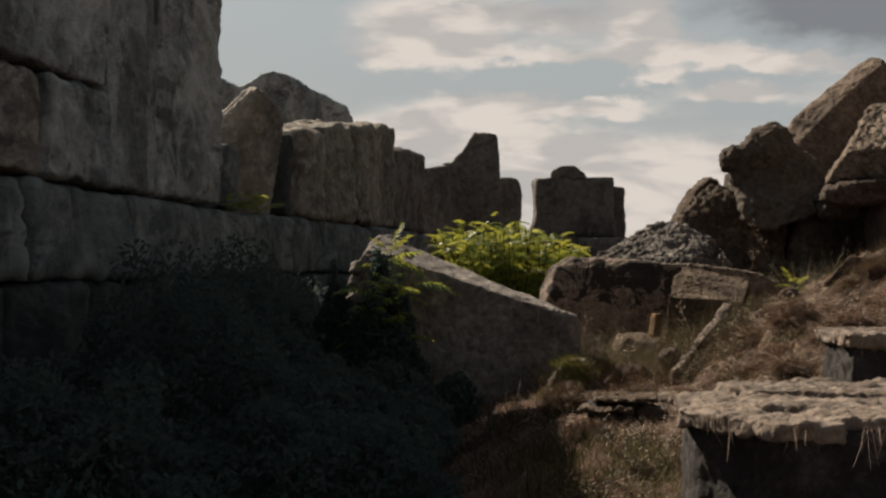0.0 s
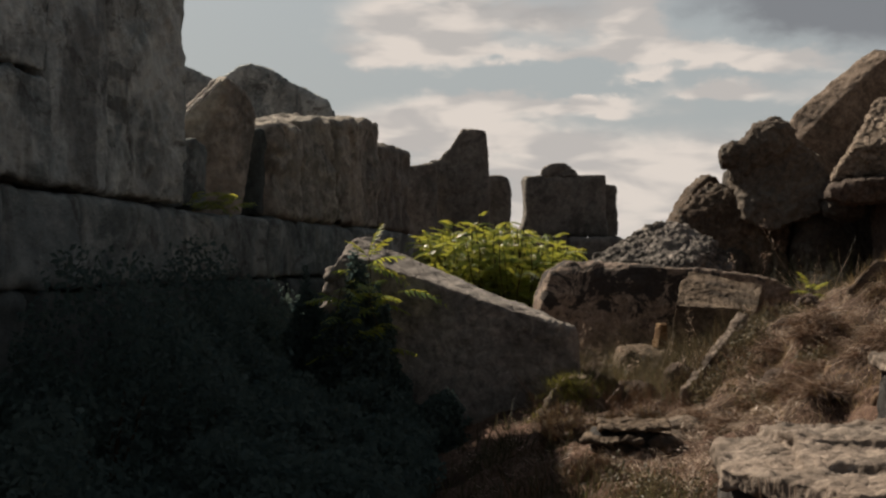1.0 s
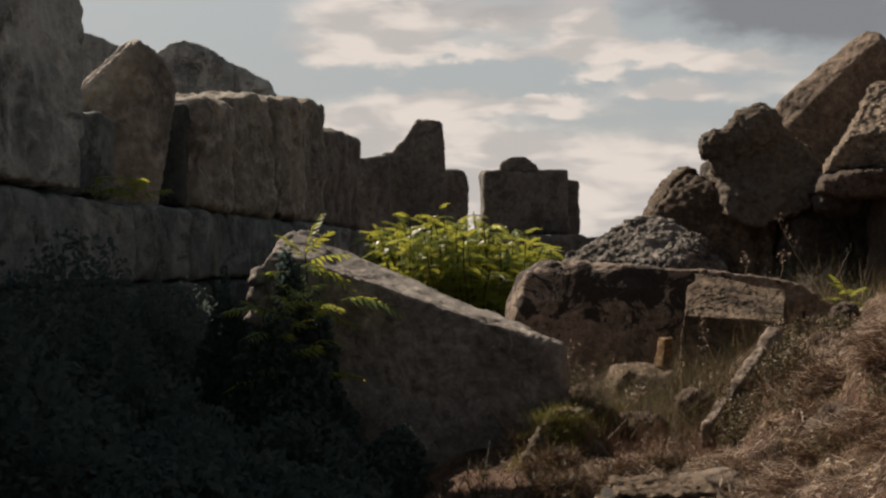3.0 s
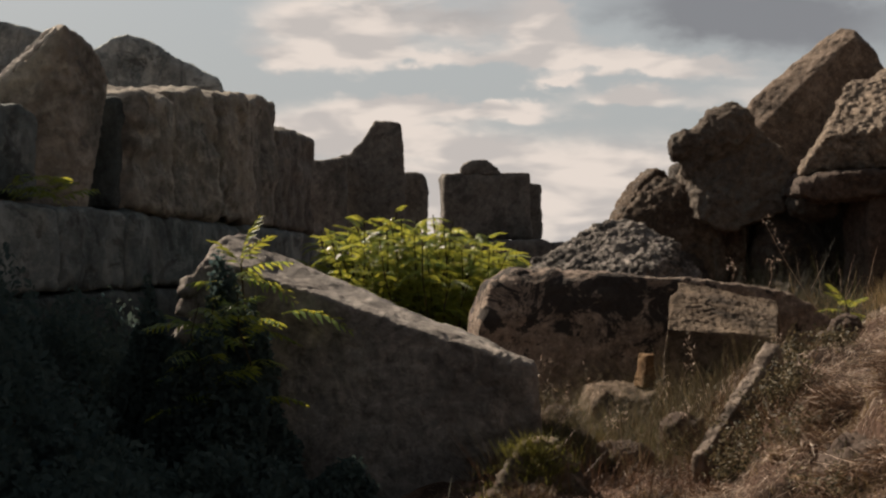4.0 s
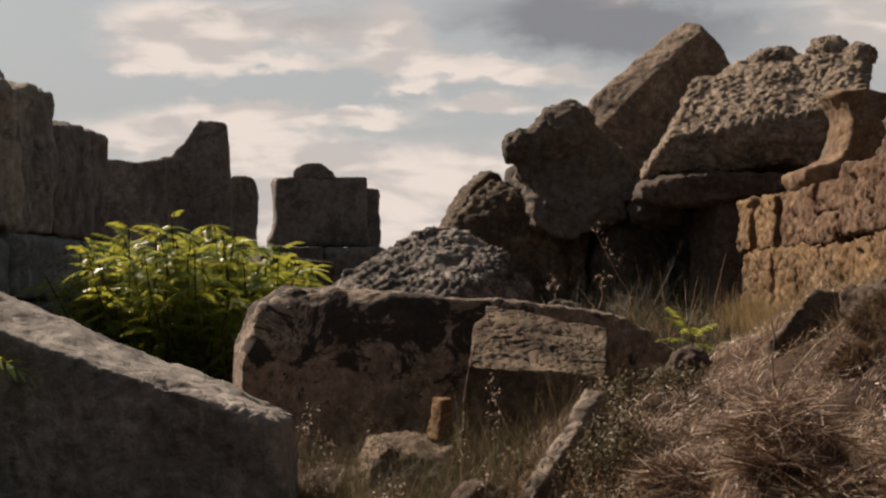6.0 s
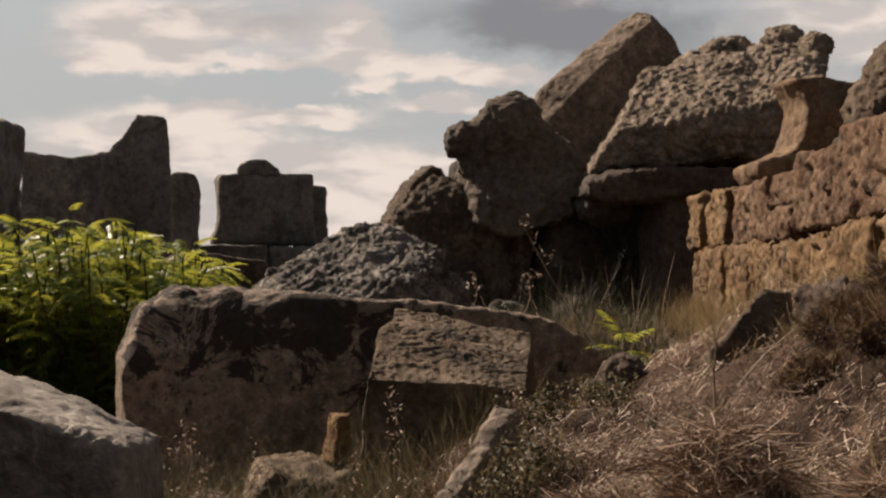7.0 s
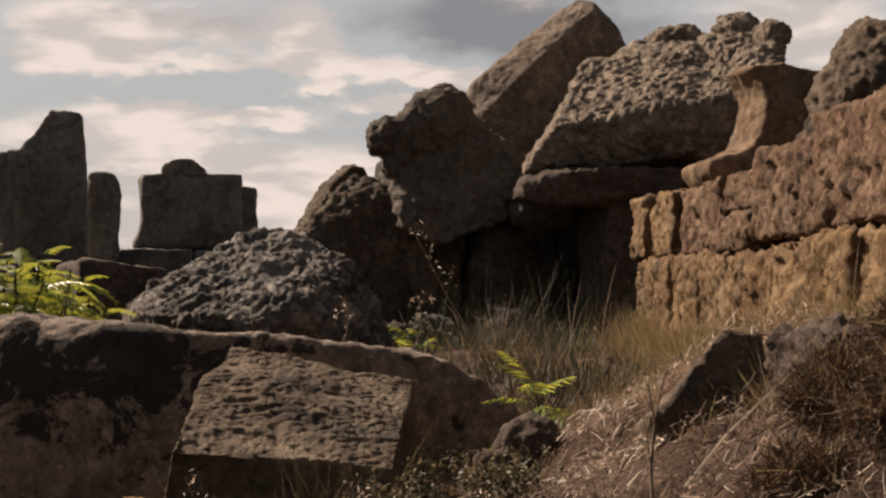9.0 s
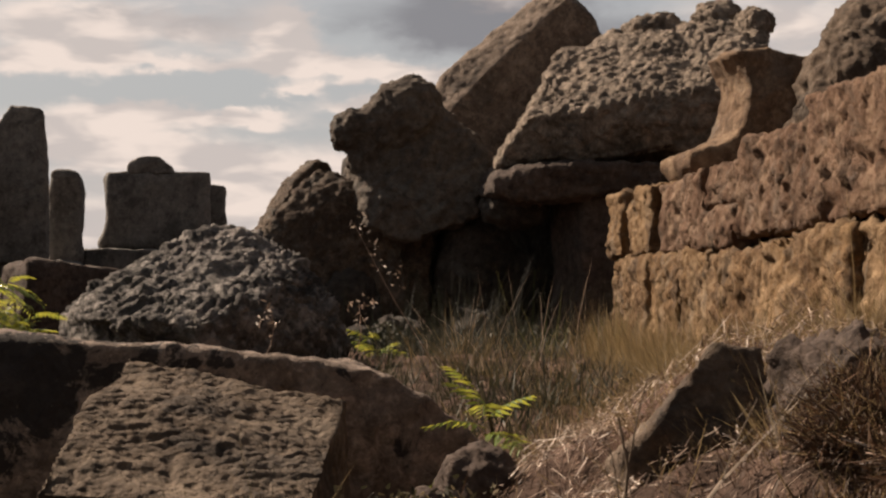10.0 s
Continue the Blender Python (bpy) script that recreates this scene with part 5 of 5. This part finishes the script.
def sprig(at, label, fronds):
    """A seedling whose fronds rise from one stem: height, sideways reach, turn, pitch, size."""
    root = new("seedling")
    root.location = at
    tagged(root, label, "plant")
    top = max(f[0] for f in fronds)
    part("stem", stem_mesh([Vector((0.03 * math.sin(3 * t), 0, top * t)) for t in (0, 0.3, 0.6, 1.0)], 0.012, 0.005), STEM, root)
    for k, (h, out, turn, pitch, size) in enumerate(fronds):
        ob = part("leaf", SMALL_LEAVES[k % 3], GREEN, root)
        ob.matrix_basis = pose(out, 0, h, 0, 0, turn) @ pose(0, 0, 0, 10 * (k % 3 - 1), -pitch, 0) @ Matrix.Diagonal((size, size, size, 1))


sprig((-0.44, 12.62, 0.66), "green seedling hanging over the slab's raised end", ((0.92, 0, 20, 75, 1.0), (0.92, 0, -40, 50, 0.9), (0.9, 0, 150, 60, 0.8), (0.88, 0, 10, 18, 1.0), (0.86, 0, -70, 10, 1.0), (0.84, 0, -20, 0, 1.1),
      (0.8, 0, 190, 10, 1.0), (0.78, 0, -120, 0, 1.0), (0.72, 0, -60, -25, 1.1), (0.66, 0, 200, -15, 0.9), (0.6, 0, -130, 5, 1.0), (0.66, 0.22, -6, 8, 1.3), (0.62, 0, -35, 5, 1.0), (0.56, 0.05, 15, 0, 1.0), (0.45, 0, -90, -20, 1.1), (0.4, 0, 230, -10, 1.1)))


sprig((3.24, 13.8, float(ground_z(3.24, 13.8)) + 0.0), "small bright fern-like seedling beside the boulder's end", ((0.24, 0, 200, 50, 0.6), (0.23, 0, 120, 40, 0.55), (0.22, 0, 250, 25, 0.65), (0.2, 0, 330, 35, 0.55), (0.18, 0, 180, 15, 0.6), (0.16, 0, 290, 10, 0.65), (0.09, 0, 30, 25, 0.5), (0.07, 0, 230, 5, 0.6), (0.06, 0, 160, 5, 0.55), (0.05, 0, 310, 5, 0.6), (0.04, 0, 260, 0, 0.6)))


def dark_shrub(at, spread, height, count, seed, label="dark leafy shrub deepening the shade below the wall", group="shrubs below the wall", mat=None):
    """A leafy mound in the shade: stems and a crown of many broad leaves."""
    rng = np.random.default_rng(seed)
    root = new("dark_shrub")
    root.location = at
    tagged(root, label, "shrub", group)
    for k in range(5):
        a = k * 1.3
        part("stem", stem_mesh([Vector((0.3 * spread[0] * math.cos(a) * t, 0.3 * spread[1] * math.sin(a) * t, height * 0.8 * t)) for t in (0, 0.4, 0.8)], 0.02, 0.008), STEM, root)
    d = rng.normal(size=(count, 3))
    d /= np.linalg.norm(d, axis=1)[:, None]
    d[:, 2] = np.abs(d[:, 2])
    lump = 1 + 0.35 * fbm(d * 1.0 + seed, 1.8, 3)
    p = d * np.array([spread[0], spread[1], height]) * (lump * rng.uniform(0.55, 1.0, count) ** 0.4)[:, None]
    s = rng.uniform(0.015, 0.032, count)[:, None]
    ax = rng.normal(size=(count, 3))
    ax /= np.linalg.norm(ax, axis=1)[:, None]
    bx = np.cross(ax, rng.normal(size=(count, 3)))
    bx /= np.linalg.norm(bx, axis=1)[:, None]
    v = np.stack([p - ax * s, p + bx * s * 0.5, p + ax * s - np.array([0, 0, 0.3]) * s, p - bx * s * 0.5], 1).reshape(-1, 3)
    k = np.arange(count)[:, None] * 4
    mesh = bpy.data.meshes.new("crown")
    mesh.from_pydata(v.tolist(), [], (k + [0, 1, 2]).tolist() + (k + [0, 2, 3]).tolist())
    part("crown", mesh, mat or DARK_LEAF, root, kind="stuff")


# those before the slab's raised end are added to darken its shaded face
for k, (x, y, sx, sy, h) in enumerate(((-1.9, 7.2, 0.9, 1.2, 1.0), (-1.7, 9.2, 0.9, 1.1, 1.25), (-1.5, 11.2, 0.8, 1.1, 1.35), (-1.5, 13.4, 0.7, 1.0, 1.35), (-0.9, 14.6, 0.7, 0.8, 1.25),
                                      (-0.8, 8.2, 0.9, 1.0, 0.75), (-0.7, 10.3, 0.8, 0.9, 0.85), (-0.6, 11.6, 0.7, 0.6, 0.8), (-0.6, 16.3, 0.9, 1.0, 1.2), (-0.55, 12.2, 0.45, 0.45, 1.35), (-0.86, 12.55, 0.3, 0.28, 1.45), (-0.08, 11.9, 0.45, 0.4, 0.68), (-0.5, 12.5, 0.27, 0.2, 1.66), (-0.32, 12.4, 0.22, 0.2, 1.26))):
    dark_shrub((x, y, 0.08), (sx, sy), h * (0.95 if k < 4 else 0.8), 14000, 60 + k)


# bushes in the recess, coloured dark for the shade there
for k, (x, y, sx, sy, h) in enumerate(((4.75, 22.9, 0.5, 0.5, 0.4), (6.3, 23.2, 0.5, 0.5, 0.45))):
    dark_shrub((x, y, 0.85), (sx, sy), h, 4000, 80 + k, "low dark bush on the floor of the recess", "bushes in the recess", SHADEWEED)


def weed_bush(at, spread, height, count, seed):
    """A low tangled weed: thin stems with many small dull leaves."""
    rng = np.random.default_rng(seed)
    root = new("weed_bush")
    root.location = at
    tagged(root, "low tangled weed with dull green-brown leaves on the bank", "weed", "weeds on the bank")
    tips = rng.normal(0, 1, (26, 3)) * (spread, spread, height * 0.4) + (0, 0, height * 0.7)
    part("stem", strips("stem", tips * (0.2, 0.2, 0), tips * (0.8, 0.8, 1), np.full(26, 0.004), rng.normal(0, 0.04, (26, 3)), SCRUB, rng), SCRUB, root, kind="stuff")
    p = np.repeat(tips, count // 26, 0) * rng.uniform(0.35, 1.0, (count // 26 * 26, 1)) + rng.normal(0, 0.025, (count // 26 * 26, 3))
    p[:, 2] = np.abs(p[:, 2])
    d = rng.normal(0, 1, p.shape)
    d *= rng.uniform(0.008, 0.022, (len(p), 1)) / np.linalg.norm(d, axis=1)[:, None]
    part("leaf_mass", strips("leaf_mass", p, d, rng.uniform(0.005, 0.010, len(p)), d * 0.2, WEEDLEAF, rng), WEEDLEAF, root, kind="stuff")


for k, (x, y, w, h) in enumerate(((2.1, 11.75, 0.1, 0.2), (2.28, 11.98, 0.1, 0.2), (2.42, 12.15, 0.09, 0.18), (1.98, 11.55, 0.09, 0.16), (2.1, 10.4, 0.09, 0.14), (2.4, 10.38, 0.08, 0.12), (2.2, 11.3, 0.09, 0.12), (2.9, 13.0, 0.1, 0.1), (2.7, 13.15, 0.08, 0.12), (1.2, 13.7, 0.13, 0.2), (1.65, 13.5, 0.1, 0.18),
                                  (0.95, 7.2, 0.15, 0.14), (0.75, 6.3, 0.16, 0.14), (1.1, 8.0, 0.16, 0.12))):
    weed_bush((x, y, float(ground_z(x, y)) - 0.02), w, h, 1600, 300 + k)


def thorn_bush(at, spread, height, seed):
    """A dense low cushion of brown thorny twigs."""
    rng = np.random.default_rng(seed)
    root = new("thorn_bush")
    root.location = at
    tagged(root, "dense dead brown thorny cushion in dry earth", "shrub", "thorny cushions")
    d = rng.normal(size=(260, 3))
    d /= np.linalg.norm(d, axis=1)[:, None]
    d[:, 2] = np.abs(d[:, 2])
    tips = d * (spread, spread, height) * (1 + 0.3 * fbm(d + seed, 1.7, 3))[:, None]
    part("twig_frame", strips("twig_frame", tips * (0.15, 0.15, 0), tips, np.full(260, 0.004), rng.normal(0, 0.03, (260, 3)), THORN, rng), THORN, root, kind="stuff")
    p = np.repeat(tips, 34, 0) * rng.uniform(0.5, 1.0, (8840, 1)) + rng.normal(0, 0.018, (8840, 3))
    e = rng.normal(0, 1, p.shape) + np.repeat(d, 34, 0) * 0.8
    e *= rng.uniform(0.012, 0.05, (len(p), 1)) / np.linalg.norm(e, axis=1)[:, None]
    part("twig_mass", strips("twig_mass", p, e, rng.uniform(0.0015, 0.0035, len(p)), e * 0.25, THORN, rng), THORN, root, kind="stuff")
    q = tips[rng.integers(0, 260, 500)] * rng.uniform(0.8, 1.05, (500, 1))
    e = rng.normal(0, 1, q.shape) * (1, 1, 0.6) + (0, 0, 0.5)
    e *= rng.uniform(0.03, 0.09, (500, 1)) / np.linalg.norm(e, axis=1)[:, None]
    part("tip_fringe", strips("tip_fringe", q, e, rng.uniform(0.001, 0.002, 500), e * 0.3, DRY, rng), DRY, root, kind="stuff")


def tussock(at, spread, height, seed):
    """A mound of drooping dead grass, brown inside, bleached on top."""
    rng = np.random.default_rng(seed)
    root = new("grass_tussock")
    root.location = at
    tagged(root, "shaggy mound of drooping dead grass on the bank", "grass", "dead grass mounds")
    for name, mat, n, reach, wide in (("old_thatch", SCRUB, 1500, 0.92, 0.0035), ("dead_blade_mass", STRAW, 700, 1.0, 0.0024)):
        a, up = rng.uniform(0, 6.283, n), rng.uniform(0.15, 1.0, n) ** 0.6
        d = np.stack([np.cos(a) * np.sqrt(1 - up * up), np.sin(a) * np.sqrt(1 - up * up), up], 1)
        tip = d * (spread, spread, height) * (1 + 0.35 * fbm(d + seed, 1.6, 3))[:, None] * reach
        foot = tip * rng.uniform(0.75, 1.0, (n, 1))
        run = rng.normal(0, 1, (n, 3)) * (0.055, 0.055, 0.02) + d * 0.02
        bend = rng.normal(0, 0.025, (n, 3)) - np.array([0, 0, 0.25]) * height * rng.uniform(0.2, 1.0, (n, 1))
        part(name, strips(name, foot, run, wide * rng.uniform(0.5, 1.2, n), bend, mat, rng), mat, root, kind="stuff")


r = random.Random(17)
for k in range(44):
    x, y = r.uniform(1.75, 3.3), r.uniform(8.8, 11.4)
    if x > 2.75 and y > 10.8:
        continue
    w = r.uniform(0.1, 0.2)
    tussock((x, y, float(on_ground(np.array([x]), np.array([y]))[0, 2]) - 0.03), w, w * r.uniform(0.6, 0.95), 500 + k)
# the cushions round (3.5, 11.9) are added to darken ground that lies in shade
for k, (x, y, w, h) in enumerate(((3.6, 12.3, 0.12, 0.1), (3.8, 12.26, 0.14, 0.12), (4.1, 12.4, 0.18, 0.12), (3.52, 12.16, 0.13, 0.1), (3.95, 11.9, 0.2, 0.15), (3.3, 11.85, 0.13, 0.09), (3.48, 11.75, 0.15, 0.09), (3.68, 12.0, 0.15, 0.12), (3.7, 11.7, 0.16, 0.12),
                                  (0.85, 8.7, 0.14, 0.08), (0.85, 10.2, 0.16, 0.14), (1.25, 10.8, 0.15, 0.1), (1.5, 11.2, 0.15, 0.12), (0.9, 11.1, 0.15, 0.12))):
    thorn_bush((x, y, float(on_ground(np.array([x]), np.array([y]))[0, 2]) - 0.02), w, h, 400 + k)


def dry_weed(at, height, lean, seed):
    """A thin dead stalk that ends in a spray of pale seed heads."""
    r = random.Random(seed)
    root = new("dry_weed")
    root.location = at
    tagged(root, "thin dead weed stalk with a pale feathery seed head", "plant", "dead weeds by the boulder")
    top = Vector((lean[0], lean[1], height))
    pts = [top * t + Vector((0.02 * math.sin(4 * t + seed), 0, -0.06 * height * math.sin(math.pi * t))) for t in (0, 0.25, 0.5, 0.75, 1)]
    part("stem", stem_mesh(pts, 0.0025, 0.0012), STRAW, root)
    bm = bmesh.new()
    for k in range(30):
        t = r.uniform(0.75, 1.04)
        p = top * t + Vector([r.gauss(0, 0.022) for _ in range(3)])
        d = Vector([r.gauss(0, 1) for _ in range(3)]).normalized() * r.uniform(0.006, 0.016)
        e = d.cross(Vector([r.gauss(0, 1) for _ in range(3)])).normalized() * 0.0028
        bm.faces.new([bm.verts.new(v) for v in (p - d, p + e, p + d, p - e)])
    part("seed_head", bm, STRAW, root, "pale feathery seed head", "stuff")


for k, (x, y, h, lx, ly) in enumerate(((2.72, 14.62, 0.2, 0.02, 0.0), (3.05, 14.9, 0.22, 0.05, 0.0), (3.72, 15.2, 0.95, -0.58, 0.0),
                                       (2.05, 13.3, 0.3, 0.06, -0.1), (1.5, 13.9, 0.35, -0.1, 0.0), (1.1, 13.5, 0.5, 0.2, 0.0), (1.35, 13.2, 0.42, 0.25, 0.05), (1.7, 13.6, 0.45, -0.12, 0.0), (0.9, 13.3, 0.4, 0.3, 0.0), (1.95, 13.0, 0.3, 0.2, 0.0), (2.6, 12.6, 0.25, -0.15, 0.0), (2.2, 12.2, 0.22, 0.2, 0.0), (1.25, 14.3, 0.4, 0.1, -0.1), (1.15, 12.9, 0.4, 0.22, 0.0), (1.45, 12.7, 0.36, -0.2, 0.0), (1.75, 12.9, 0.42, 0.18, 0.0), (1.3, 12.3, 0.3, 0.25, 0.0), (1.6, 12.2, 0.34, -0.1, 0.0), (1.0, 12.4, 0.36, 0.3, 0.0), (1.85, 12.5, 0.3, 0.1, 0.0), (2.2, 13.1, 0.4, -0.12, 0.0))):
    dry_weed((x, y, float(ground_z(x, y)) if x > 3.2 or y < 14 else (1.42 if k < 2 else 0.5)), h, (lx, ly), 200 + k)


def hanging_straw(edges, seed):
    """Bleached stalks that hang down a block's front from its top edge."""
    rng = np.random.default_rng(seed)
    roots = np.concatenate([np.array(a) + (np.array(b) - a) * rng.uniform(0, 1, (n, 1)) for a, b, n in edges]) + rng.normal(0, 0.008, (sum(e[2] for e in edges), 3))
    n = len(roots)
    l = 0.02 + 0.13 * rng.uniform(0, 1, n) ** 2.5
    heads = np.stack([rng.normal(0, 0.15, n) * l, rng.normal(-0.05, 0.1, n) * l, -l], 1)
    mesh = strips("hanging_straw", roots, heads, rng.uniform(0.001, 0.003, n), rng.normal(0, 0.22, (n, 3)) * l[:, None], STRAW, rng)
    tagged(new("hanging_straw", mesh), "bleached straw hanging over the block's broken edge", "straw", kind="stuff")


hanging_straw([((1.16, 5.0, 0.96), (1.26, 4.98, 0.96), 16), ((1.4, 4.95, 0.965), (1.5, 4.93, 0.965), 26), ((0.9, 5.45, 0.96), (1.1, 5.1, 0.96), 30), ((1.86, 6.63, 1.17), (1.9, 6.63, 1.17), 8), ((2.05, 6.63, 1.17), (2.1, 6.63, 1.17), 12)], 8)


# ---- dead wood on the bank ----
def dead_branch(points, thick, label):
    """A bare branch with two side twigs."""
    root = new("dead_branch")
    root.location = points[0]
    tagged(root, label, "branch")
    line = [Vector(p) - Vector(points[0]) for p in points]
    part("stem", stem_mesh(line, thick, thick * 0.4), DEADWOOD, root)
    for k in (1, 2):
        tip = line[k] + (line[-1] - line[0]) * 0.3 + Vector((0.03 * (-1) ** k, -0.02, 0.06))
        part("twig", stem_mesh([line[k], (line[k] + tip) / 2 + Vector((0, 0, 0.01)), tip], thick * 0.4, thick * 0.15), DEADWOOD, root)


DEADWOOD = stone("bleached_wood", (0.16, 0.12, 0.085), (0.3, 0.235, 0.18), (0.42, 0.34, 0.27), 0.1, relief=0.004, grey=0.1, tone=0.7)
dead_branch([(3.1, 12.12, 1.27), (3.25, 12.24, 1.37), (3.42, 12.38, 1.45), (3.58, 12.5, 1.53)], 0.005, "bleached dead branch lying across the bank")
dead_branch([(3.07, 12.24, 1.18), (3.06, 12.23, 1.3), (3.065, 12.22, 1.4), (3.04, 12.2, 1.49)], 0.005, "thin bare twig standing out of the straw")
